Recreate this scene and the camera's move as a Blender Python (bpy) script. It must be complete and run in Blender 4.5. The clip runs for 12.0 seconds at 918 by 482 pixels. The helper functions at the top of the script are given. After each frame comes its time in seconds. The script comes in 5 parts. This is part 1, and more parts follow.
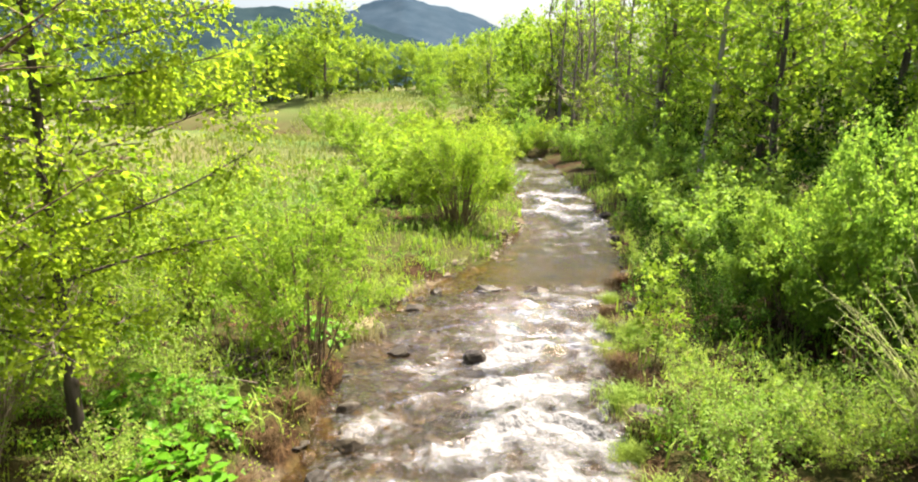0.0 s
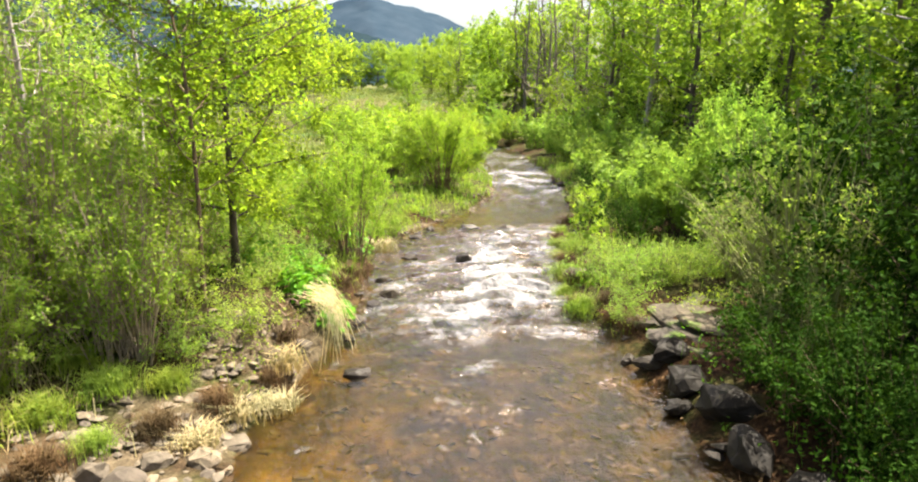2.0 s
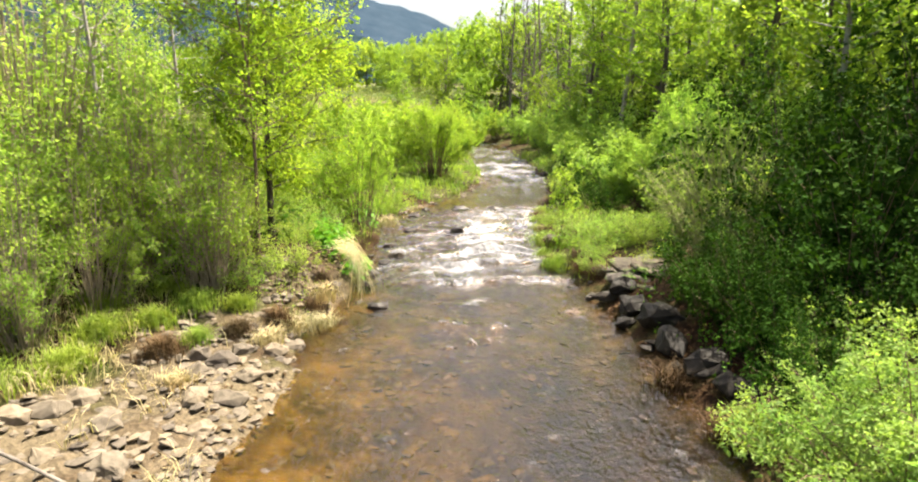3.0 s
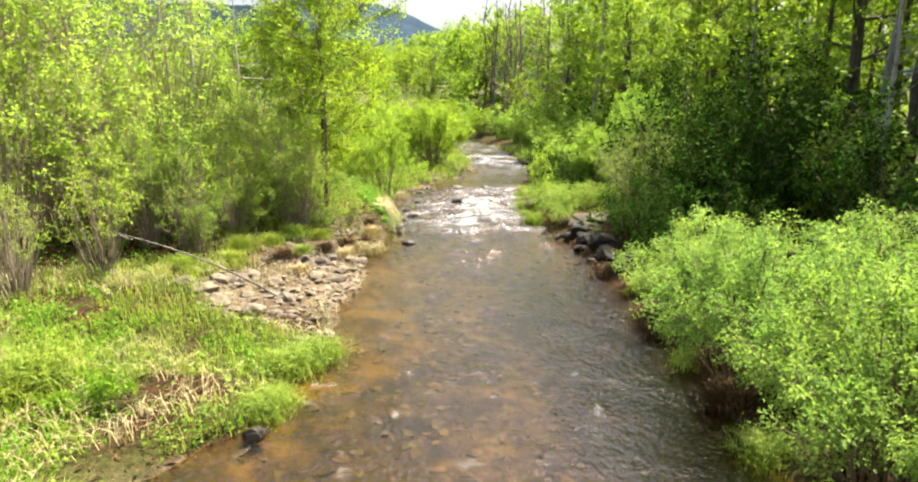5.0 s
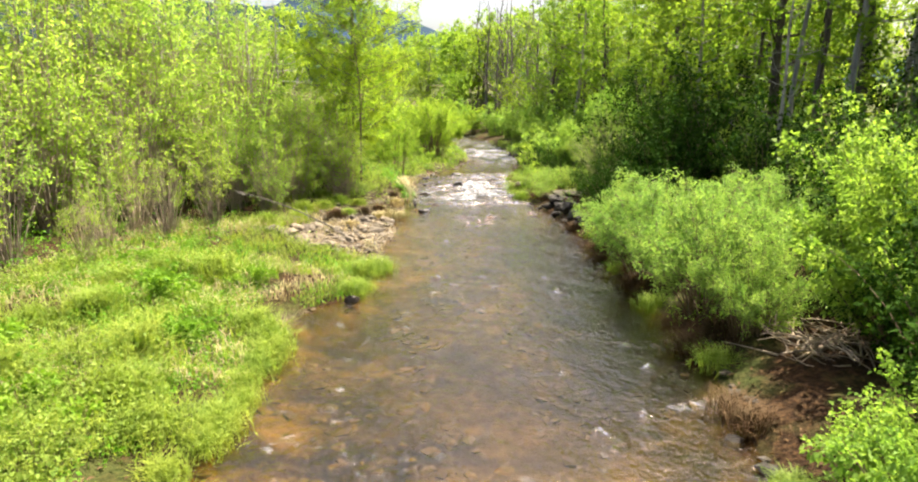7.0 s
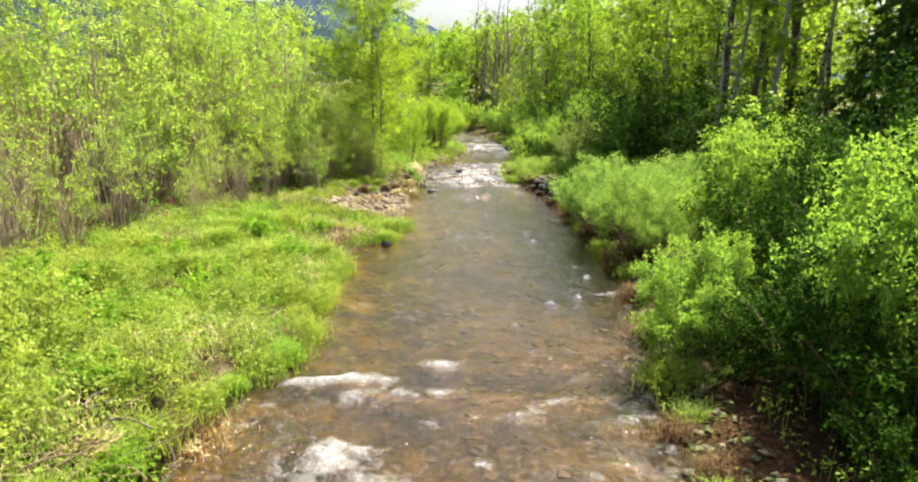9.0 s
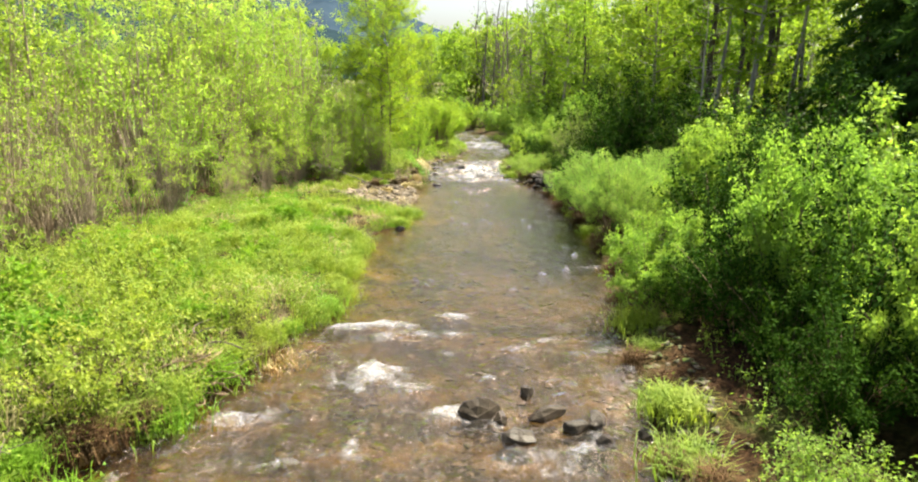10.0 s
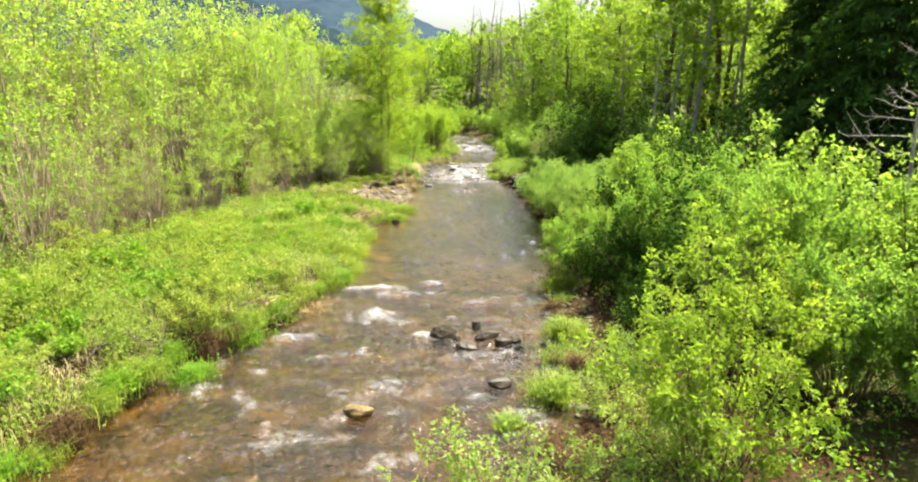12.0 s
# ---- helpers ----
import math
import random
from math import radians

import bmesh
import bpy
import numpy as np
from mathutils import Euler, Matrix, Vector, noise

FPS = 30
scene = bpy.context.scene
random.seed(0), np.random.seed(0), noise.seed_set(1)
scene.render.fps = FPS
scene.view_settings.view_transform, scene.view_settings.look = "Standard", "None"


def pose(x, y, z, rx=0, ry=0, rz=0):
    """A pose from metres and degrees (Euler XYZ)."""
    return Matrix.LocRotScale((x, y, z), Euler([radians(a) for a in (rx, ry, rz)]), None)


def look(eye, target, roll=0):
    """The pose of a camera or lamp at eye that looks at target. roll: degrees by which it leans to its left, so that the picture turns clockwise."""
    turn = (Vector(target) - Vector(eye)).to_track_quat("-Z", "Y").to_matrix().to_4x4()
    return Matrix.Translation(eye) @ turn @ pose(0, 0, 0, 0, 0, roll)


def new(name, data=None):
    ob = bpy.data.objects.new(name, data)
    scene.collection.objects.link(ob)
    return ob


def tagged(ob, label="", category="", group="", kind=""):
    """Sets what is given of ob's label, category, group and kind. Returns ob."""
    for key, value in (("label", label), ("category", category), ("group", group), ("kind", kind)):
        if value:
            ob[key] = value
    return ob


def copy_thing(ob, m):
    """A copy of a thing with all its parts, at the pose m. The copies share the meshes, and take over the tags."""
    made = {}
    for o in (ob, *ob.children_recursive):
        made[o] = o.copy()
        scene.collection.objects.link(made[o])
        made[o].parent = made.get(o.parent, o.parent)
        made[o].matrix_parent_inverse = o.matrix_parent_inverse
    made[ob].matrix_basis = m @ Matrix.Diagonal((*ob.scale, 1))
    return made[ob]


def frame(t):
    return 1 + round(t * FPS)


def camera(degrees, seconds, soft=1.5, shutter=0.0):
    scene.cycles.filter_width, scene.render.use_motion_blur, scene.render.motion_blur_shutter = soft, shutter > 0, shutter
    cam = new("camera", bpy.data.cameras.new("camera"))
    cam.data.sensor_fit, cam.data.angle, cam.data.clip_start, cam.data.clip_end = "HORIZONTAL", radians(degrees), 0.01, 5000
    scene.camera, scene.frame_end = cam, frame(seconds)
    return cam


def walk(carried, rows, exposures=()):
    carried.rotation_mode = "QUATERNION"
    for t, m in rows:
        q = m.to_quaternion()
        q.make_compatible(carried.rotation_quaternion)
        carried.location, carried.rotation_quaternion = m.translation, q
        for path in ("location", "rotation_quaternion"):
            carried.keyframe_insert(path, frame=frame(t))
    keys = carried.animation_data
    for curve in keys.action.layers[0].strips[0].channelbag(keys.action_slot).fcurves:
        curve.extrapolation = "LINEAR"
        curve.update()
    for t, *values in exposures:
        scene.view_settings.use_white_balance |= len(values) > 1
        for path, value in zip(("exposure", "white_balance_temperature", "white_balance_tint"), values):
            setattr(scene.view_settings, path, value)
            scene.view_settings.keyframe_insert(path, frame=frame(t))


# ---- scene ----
cam = camera(72.0, 12.0, soft=2.1)
METRES, EYE, TILT, LEAN, TURN = 26.6, 4.0, -12.0, 0.0, 0.0
EXPOSURE = 2.26
ROWS = [
    (0.0, 0.0, 0.0, 0.0, 0.0, -0.0, -0.0),
    (0.5, -0.0038, -0.0368, -0.0124, -0.74, -0.03, 0.12),
    (1.0, -0.0083, -0.08, -0.0267, -1.44, -0.02, 0.31),
    (1.5, -0.0145, -0.1216, -0.0409, -2.11, -0.04, 0.58),
    (2.0, -0.0218, -0.1662, -0.0553, -2.85, -0.0, 0.76),
    (2.5, -0.0282, -0.2071, -0.0676, -3.49, -0.03, 0.86),
    (3.0, -0.0344, -0.2516, -0.0797, -4.09, -0.08, 0.92),
    (5.0, -0.0698, -0.4206, -0.1184, -5.73, -0.17, 1.15),
    (5.5, -0.0781, -0.4605, -0.1272, -5.95, -0.2, 1.14),
    (6.0, -0.0873, -0.5029, -0.1356, -6.19, -0.24, 1.17),
    (6.5, -0.0948, -0.5408, -0.1439, -6.34, -0.27, 1.19),
    (7.0, -0.1011, -0.581, -0.1528, -6.5, -0.26, 1.23),
    (9.0, -0.126, -0.74, -0.1834, -6.76, -0.55, 0.99),
    (9.5, -0.1349, -0.7755, -0.1916, -6.81, -0.57, 0.96),
    (10.0, -0.1407, -0.8132, -0.197, -6.84, -0.59, 0.93),
    (10.5, -0.1428, -0.8487, -0.2, -6.86, -0.64, 0.9),
    (11.0, -0.141, -0.8884, -0.2011, -6.84, -0.7, 0.88),
    (11.5, -0.14, -0.9246, -0.2023, -6.88, -0.72, 0.85),
    (12.0, -0.1408, -0.9626, -0.2049, -6.91, -0.72, 0.83),
]
walk(cam, [(t, pose(0, 0, EYE, TILT, LEAN, TURN) @ pose(METRES * x, METRES * y, METRES * z, 90 + pitch, roll, yaw)) for t, x, y, z, yaw, pitch, roll in ROWS],
     exposures=[(0.0, EXPOSURE, 6950, 10), (7.0, EXPOSURE - 0.02, 6950, 10), (9.0, EXPOSURE - 0.12, 6950, 6), (10.5, EXPOSURE - 0.1, 6950, 5), (12.0, EXPOSURE - 0.02, 6950, 5)])

# ---------------------------------------------------------------- light
SUN_AZ, SUN_EL = 62.0, 64.0      # degrees right of straight ahead, and up
world = bpy.data.worlds.new("sky")
scene.world = world
world.use_nodes = True
wn = world.node_tree.nodes
sky = wn.new("ShaderNodeTexSky")
sky.sky_type = 'NISHITA'
sky.sun_disc = False
sky.sun_elevation = radians(SUN_EL)
sky.sun_rotation = radians(SUN_AZ)
sky.air_density, sky.dust_density, sky.ozone_density = 1.0, 7.0, 1.0
wn["Background"].inputs["Strength"].default_value = 0.085
world.node_tree.links.new(sky.outputs["Color"], wn["Background"].inputs["Color"])
sun_data = bpy.data.lights.new("sun", 'SUN')
sun_data.energy, sun_data.angle, sun_data.color = 5.0, radians(0.6), (1.0, 0.94, 0.82)
sun = new("sun", sun_data)
az, el = radians(SUN_AZ), radians(SUN_EL)
sun.matrix_world = look((60 * math.sin(az) * math.cos(el), 60 * math.cos(az) * math.cos(el), 60 * math.sin(el)), (0, 0, 0))


# ---------------------------------------------------------------- materials
def nodes_of(name):
    m = bpy.data.materials.new(name)
    m.use_nodes = True
    nt = m.node_tree
    return m, nt, nt.nodes, nt.links, nt.nodes["Principled BSDF"], nt.nodes["Material Output"]


def ramp(nt, stops):
    r = nt.nodes.new("ShaderNodeValToRGB")
    els = r.color_ramp.elements
    while len(els) < len(stops):
        els.new(0.5)
    for e, (p, c) in zip(els, stops):
        e.position, e.color = p, (*c, 1)
    return r


def tex(nt, kind, scale, detail=3.0, rough=0.55, coords="Object", stretch=None):
    co = nt.nodes.new("ShaderNodeTexCoord")
    t = nt.nodes.new(kind)
    t.inputs["Scale"].default_value = scale
    if kind == "ShaderNodeTexNoise":
        t.inputs["Detail"].default_value, t.inputs["Roughness"].default_value = detail, rough
    src = co.outputs[coords]
    if stretch:
        mp = nt.nodes.new("ShaderNodeMapping")
        mp.inputs["Scale"].default_value = stretch
        nt.links.new(src, mp.inputs["Vector"])
        src = mp.outputs["Vector"]
    nt.links.new(src, t.inputs["Vector"])
    return t


def mixc(nt, a, b, fac, mode='MIX'):
    m = nt.nodes.new("ShaderNodeMix")
    m.data_type, m.blend_type = 'RGBA', mode
    for sock, v in ((m.inputs["A"], a), (m.inputs["B"], b), (m.inputs["Factor"], fac)):
        if isinstance(v, bpy.types.NodeSocket):
            nt.links.new(v, sock)
        elif isinstance(v, (int, float)):
            sock.default_value = v
        else:
            sock.default_value = (*v, 1)
    return m.outputs["Result"]


def leaf_material(name, dark, mid, light, through_share=0.45, rough=0.55, sheen=0.14):
    m, nt, n, l, p, out = nodes_of(name)
    geo = n.new("ShaderNodeNewGeometry")
    info = n.new("ShaderNodeObjectInfo")
    half = lambda a, b: tuple((u + v) / 2 for u, v in zip(a, b))
    r = ramp(nt, [(0.0, half(dark, mid)), (0.5, mid), (1.0, half(mid, light))])
    l.new(geo.outputs["Random Per Island"], r.inputs["Fac"])
    big = tex(nt, "ShaderNodeTexNoise", 2.4, 3.0)
    tint = ramp(nt, [(0.3, (0.66, 0.77, 0.66)), (0.7, (1.27, 1.17, 1.02))])
    l.new(big.outputs["Fac"], tint.inputs["Fac"])
    col = mixc(nt, r.outputs["Color"], tint.outputs["Color"], 1.0, 'MULTIPLY')
    own = ramp(nt, [(0.0, (0.85, 0.92, 0.9)), (1.0, (1.12, 1.04, 0.95))])
    l.new(info.outputs["Random"], own.inputs["Fac"])
    col = mixc(nt, col, own.outputs["Color"], 1.0, 'MULTIPLY')
    l.new(col, p.inputs["Base Color"])
    p.inputs["Roughness"].default_value = rough
    p.inputs["Specular IOR Level"].default_value = sheen
    tr = n.new("ShaderNodeBsdfTranslucent")
    warm = mixc(nt, col, (1.25, 1.27, 0.72), 1.0, 'MULTIPLY')
    l.new(warm, tr.inputs["Color"])
    mx = n.new("ShaderNodeMixShader")
    mx.inputs["Fac"].default_value = through_share
    l.new(p.outputs[0], mx.inputs[1])
    l.new(tr.outputs[0], mx.inputs[2])
    l.new(mx.outputs[0], out.inputs["Surface"])
    return m


def bark_material(name, a, b, scale=14.0):
    m, nt, n, l, p, out = nodes_of(name)
    t = tex(nt, "ShaderNodeTexNoise", scale, 4.0, 0.6, stretch=(1, 1, 0.2))
    r = ramp(nt, [(0.3, a), (0.7, b)])
    l.new(t.outputs["Fac"], r.inputs["Fac"])
    info = n.new("ShaderNodeObjectInfo")
    own = ramp(nt, [(0.0, (0.75, 0.75, 0.78)), (1.0, (1.2, 1.15, 1.1))])
    l.new(info.outputs["Random"], own.inputs["Fac"])
    l.new(mixc(nt, r.outputs["Color"], own.outputs["Color"], 1.0, 'MULTIPLY'), p.inputs["Base Color"])
    p.inputs["Roughness"].default_value = 0.9
    p.inputs["Specular IOR Level"].default_value = 0.15
    bp = n.new("ShaderNodeBump")
    bp.inputs["Strength"].default_value, bp.inputs["Distance"].default_value = 0.6, 0.01
    l.new(t.outputs["Fac"], bp.inputs["Height"])
    l.new(bp.outputs["Normal"], p.inputs["Normal"])
    return m


def stone_material(name, a, b, moss=0.0, rough=0.75):
    m, nt, n, l, p, out = nodes_of(name)
    t = tex(nt, "ShaderNodeTexNoise", 7.0, 5.0, 0.65)
    g = tex(nt, "ShaderNodeTexNoise", 60.0, 2.0)
    info = n.new("ShaderNodeObjectInfo")
    geo = n.new("ShaderNodeNewGeometry")
    r = ramp(nt, [(0.3, a), (0.7, b)])
    l.new(t.outputs["Fac"], r.inputs["Fac"])
    own = ramp(nt, [(0.0, (0.62, 0.6, 0.62)), (0.5, (1.0, 0.97, 0.93)), (1.0, (1.3, 1.22, 1.1))])
    ad = n.new("ShaderNodeMath")
    ad.operation = 'ADD'
    fr = n.new("ShaderNodeMath")
    fr.operation = 'FRACT'
    l.new(info.outputs["Random"], ad.inputs[0])
    l.new(geo.outputs["Random Per Island"], ad.inputs[1])
    l.new(ad.outputs[0], fr.inputs[0])
    l.new(fr.outputs[0], own.inputs["Fac"])
    col = mixc(nt, r.outputs["Color"], own.outputs["Color"], 1.0, 'MULTIPLY')
    if moss:
        mr = ramp(nt, [(1.0 - moss - 0.08, (0, 0, 0)), (1.0 - moss + 0.08, (1, 1, 1))])
        mt = tex(nt, "ShaderNodeTexNoise", 3.0, 4.0)
        l.new(mt.outputs["Fac"], mr.inputs["Fac"])
        col = mixc(nt, col, (0.07, 0.11, 0.02), mr.outputs["Color"])
    l.new(col, p.inputs["Base Color"])
    p.inputs["Roughness"].default_value = rough
    p.inputs["Specular IOR Level"].default_value = 0.12
    bp = n.new("ShaderNodeBump")
    bp.inputs["Strength"].default_value, bp.inputs["Distance"].default_value = 0.5, 0.01
    s = n.new("ShaderNodeMath")
    s.operation = 'ADD'
    l.new(t.outputs["Fac"], s.inputs[0])
    l.new(g.outputs["Fac"], s.inputs[1])
    l.new(s.outputs[0], bp.inputs["Height"])
    l.new(bp.outputs["Normal"], p.inputs["Normal"])
    return m


def ground_material():
    m, nt, n, l, p, out = nodes_of("bank_soil")
    big = tex(nt, "ShaderNodeTexNoise", 0.8, 4.0, 0.6)
    fine = tex(nt, "ShaderNodeTexNoise", 14.0, 5.0, 0.7)
    litter = tex(nt, "ShaderNodeTexVoronoi", 22.0)
    soil = ramp(nt, [(0.3, (0.008, 0.0045, 0.0025)), (0.5, (0.03, 0.016, 0.0075)), (0.72, (0.085, 0.048, 0.022))])
    l.new(fine.outputs["Fac"], soil.inputs["Fac"])
    lr = ramp(nt, [(0.05, (1.35, 1.2, 1.0)), (0.35, (0.8, 0.8, 0.8))])
    l.new(litter.outputs["Distance"], lr.inputs["Fac"])
    col = mixc(nt, soil.outputs["Color"], lr.outputs["Color"], 1.0, 'MULTIPLY')
    grass = ramp(nt, [(0.3, (0.018, 0.025, 0.006)), (0.7, (0.05, 0.062, 0.016))])
    l.new(fine.outputs["Fac"], grass.inputs["Fac"])
    gmask = ramp(nt, [(0.46, (0, 0, 0)), (0.62, (0.85, 0.85, 0.85))])
    l.new(big.outputs["Fac"], gmask.inputs["Fac"])
    col = mixc(nt, col, grass.outputs["Color"], gmask.outputs["Color"])

    def zone(name):
        a = n.new("ShaderNodeAttribute")
        a.attribute_name = name
        return a.outputs["Fac"]
    # dry silt between the shale stones
    silt = ramp(nt, [(0.3, (0.045, 0.034, 0.021)), (0.7, (0.15, 0.12, 0.08))])
    l.new(fine.outputs["Fac"], silt.inputs["Fac"])
    col = mixc(nt, col, silt.outputs["Color"], zone("silt"))
    # short turf between the blades
    turf = ramp(nt, [(0.3, (0.02, 0.023, 0.007)), (0.7, (0.062, 0.062, 0.019))])
    l.new(fine.outputs["Fac"], turf.inputs["Fac"])
    col = mixc(nt, col, turf.outputs["Color"], zone("turf"))
    # the far meadow: green with bleached hay
    mead = ramp(nt, [(0.35, (0.04, 0.075, 0.014)), (0.6, (0.085, 0.08, 0.034))])
    mt = tex(nt, "ShaderNodeTexNoise", 0.09, 4.0, 0.6)
    l.new(mt.outputs["Fac"], mead.inputs["Fac"])
    col = mixc(nt, col, mead.outputs["Color"], zone("meadow"))
    # the stream bed: rusty silt, cobbles, olive weed
    peb = tex(nt, "ShaderNodeTexVoronoi", 4.2)
    bed = ramp(nt, [(0.36, (0.009, 0.0075, 0.004)), (0.48, (0.032, 0.026, 0.012)), (0.62, (0.08, 0.065, 0.029)), (0.75, (0.17, 0.14, 0.072))])
    bt = tex(nt, "ShaderNodeTexNoise", 1.5, 6.0, 0.7)
    l.new(bt.outputs["Fac"], bed.inputs["Fac"])
    pr = ramp(nt, [(0.0, (0.4, 0.36, 0.34)), (0.5, (1.0, 1.0, 1.0)), (1.0, (1.6, 1.5, 1.35))])
    l.new(peb.outputs["Color"], pr.inputs["Fac"])
    bc = mixc(nt, bed.outputs["Color"], pr.outputs["Color"], 0.8, 'MULTIPLY')
    rim = ramp(nt, [(0.05, (1.0, 1.0, 1.0)), (0.55, (0.45, 0.42, 0.4))])
    l.new(peb.outputs["Distance"], rim.inputs["Fac"])
    bc = mixc(nt, bc, rim.outputs["Color"], 0.4, 'MULTIPLY')
    wt = tex(nt, "ShaderNodeTexNoise", 0.55, 4.0, 0.6)
    wm = ramp(nt, [(0.52, (0, 0, 0)), (0.66, (0.7, 0.7, 0.7))])
    l.new(wt.outputs["Fac"], wm.inputs["Fac"])
    bc = mixc(nt, bc, (0.06, 0.05, 0.012), wm.outputs["Color"])
    rust = ramp(nt, [(0.4, (0.016, 0.0115, 0.004)), (0.52, (0.068, 0.048, 0.0145)), (0.64, (0.145, 0.105, 0.036))])
    l.new(bt.outputs["Fac"], rust.inputs["Fac"])
    bc = mixc(nt, bc, rust.outputs["Color"], zone("rust"))
    col = mixc(nt, col, bc, zone("bed"))
    l.new(col, p.inputs["Base Color"])
    p.inputs["Roughness"].default_value = 0.95
    p.inputs["Specular IOR Level"].default_value = 0.08
    bp = n.new("ShaderNodeBump")
    bp.inputs["Strength"].default_value, bp.inputs["Distance"].default_value = 1.0, 0.05
    l.new(fine.outputs["Fac"], bp.inputs["Height"])
    l.new(bp.outputs["Normal"], p.inputs["Normal"])
    return m


def water_material():
    m, nt, n, l, p, out = nodes_of("stream_water")
    co = n.new("ShaderNodeTexCoord")
    mp = n.new("ShaderNodeMapping")
    mp.inputs["Scale"].default_value = (1.0, 0.75, 1.0)
    l.new(co.outputs["Object"], mp.inputs["Vector"])
    w1 = n.new("ShaderNodeTexNoise")
    w1.inputs["Scale"].default_value, w1.inputs["Detail"].default_value = 5.0, 4.0
    w1.inputs["Distortion"].default_value = 0.6
    l.new(mp.outputs["Vector"], w1.inputs["Vector"])
    w2 = n.new("ShaderNodeTexNoise")
    w2.inputs["Scale"].default_value, w2.inputs["Detail"].default_value = 15.0, 4.0
    l.new(mp.outputs["Vector"], w2.inputs["Vector"])
    ad = n.new("ShaderNodeMath")
    ad.operation = 'MULTIPLY_ADD'
    ad.inputs[1].default_value = 0.8
    l.new(w2.outputs["Fac"], ad.inputs[0])
    l.new(w1.outputs["Fac"], ad.inputs[2])
    bp = n.new("ShaderNodeBump")
    bp.inputs["Strength"].default_value, bp.inputs["Distance"].default_value = 1.0, 0.036
    l.new(ad.outputs[0], bp.inputs["Height"])
    chop = n.new("ShaderNodeAttribute")
    chop.attribute_name = "chop"
    deep = n.new("ShaderNodeMapRange")
    deep.inputs["To Min"].default_value, deep.inputs["To Max"].default_value = 0.03, 0.1
    l.new(chop.outputs["Fac"], deep.inputs["Value"])
    l.new(deep.outputs[0], bp.inputs["Distance"])
    fr = n.new("ShaderNodeFresnel")
    fr.inputs["IOR"].default_value = 1.55
    l.new(bp.outputs["Normal"], fr.inputs["Normal"])
    gl = n.new("ShaderNodeBsdfGlossy")
    gl.inputs["Roughness"].default_value = 0.05
    gl.inputs["Color"].default_value = (1.0, 0.955, 0.91, 1)
    l.new(bp.outputs["Normal"], gl.inputs["Normal"])
    ts = n.new("ShaderNodeBsdfTransparent")
    # brown water swallows more light where it is deeper
    deepness = n.new("ShaderNodeAttribute")
    deepness.attribute_name = "depth"
    tea = ramp(nt, [(0.04, (0.84, 0.7, 0.4)), (0.2, (0.7, 0.555, 0.27)), (0.55, (0.3, 0.205, 0.075))])
    l.new(deepness.outputs["Fac"], tea.inputs["Fac"])
    l.new(tea.outputs["Color"], ts.inputs["Color"])
    mx = n.new("ShaderNodeMixShader")
    l.new(fr.outputs[0], mx.inputs["Fac"])
    l.new(ts.outputs[0], mx.inputs[1])
    l.new(gl.outputs[0], mx.inputs[2])
    # silt in suspension, and white on the broken water: foam and painted glints
    df = n.new("ShaderNodeBsdfDiffuse")
    df.inputs["Color"].default_value = (0.36, 0.3, 0.25, 1)
    murk = n.new("ShaderNodeMixShader")
    murk.inputs["Fac"].default_value = 0.008
    l.new(mx.outputs[0], murk.inputs[1])
    l.new(df.outputs[0], murk.inputs[2])
    at = n.new("ShaderNodeAttribute")
    at.attribute_name = "foam_glint"
    fn = n.new("ShaderNodeTexNoise")
    fn.inputs["Scale"].default_value, fn.inputs["Detail"].default_value, fn.inputs["Roughness"].default_value = 7.5, 6.0, 0.66
    fn.inputs["Distortion"].default_value = 0.6
    l.new(co.outputs["Object"], fn.inputs["Vector"])
    patch = n.new("ShaderNodeTexNoise")
    patch.inputs["Scale"].default_value, patch.inputs["Detail"].default_value = 2.3, 3.0
    l.new(co.outputs["Object"], patch.inputs["Vector"])
    both = n.new("ShaderNodeMix")
    both.inputs["Factor"].default_value = 0.5
    l.new(fn.outputs["Fac"], both.inputs["A"])
    l.new(patch.outputs["Fac"], both.inputs["B"])
    sm = n.new("ShaderNodeMath")
    sm.operation = 'ADD'
    hard = n.new("ShaderNodeMapRange")
    hard.clamp = False
    hard.inputs["From Min"].default_value, hard.inputs["From Max"].default_value = 0.32, 0.68
    l.new(both.outputs["Result"], hard.inputs["Value"])
    l.new(at.outputs["Fac"], sm.inputs[0])
    l.new(hard.outputs[0], sm.inputs[1])
    mr = n.new("ShaderNodeMapRange")
    mr.inputs["From Min"].default_value, mr.inputs["From Max"].default_value = 0.76, 1.42
    l.new(sm.outputs[0], mr.inputs["Value"])
    foam_glint = n.new("ShaderNodeBsdfDiffuse")
    foam_glint.inputs["Color"].default_value = (0.165, 0.163, 0.172, 1)
    lump = n.new("ShaderNodeTexNoise")
    lump.inputs["Scale"].default_value, lump.inputs["Detail"].default_value = 5.5, 5.0
    l.new(co.outputs["Object"], lump.inputs["Vector"])
    fb = n.new("ShaderNodeBump")
    fb.inputs["Strength"].default_value, fb.inputs["Distance"].default_value = 1.0, 0.16
    l.new(lump.outputs["Fac"], fb.inputs["Height"])
    l.new(fb.outputs["Normal"], foam_glint.inputs["Normal"])
    fx = n.new("ShaderNodeMixShader")
    l.new(mr.outputs[0], fx.inputs["Fac"])
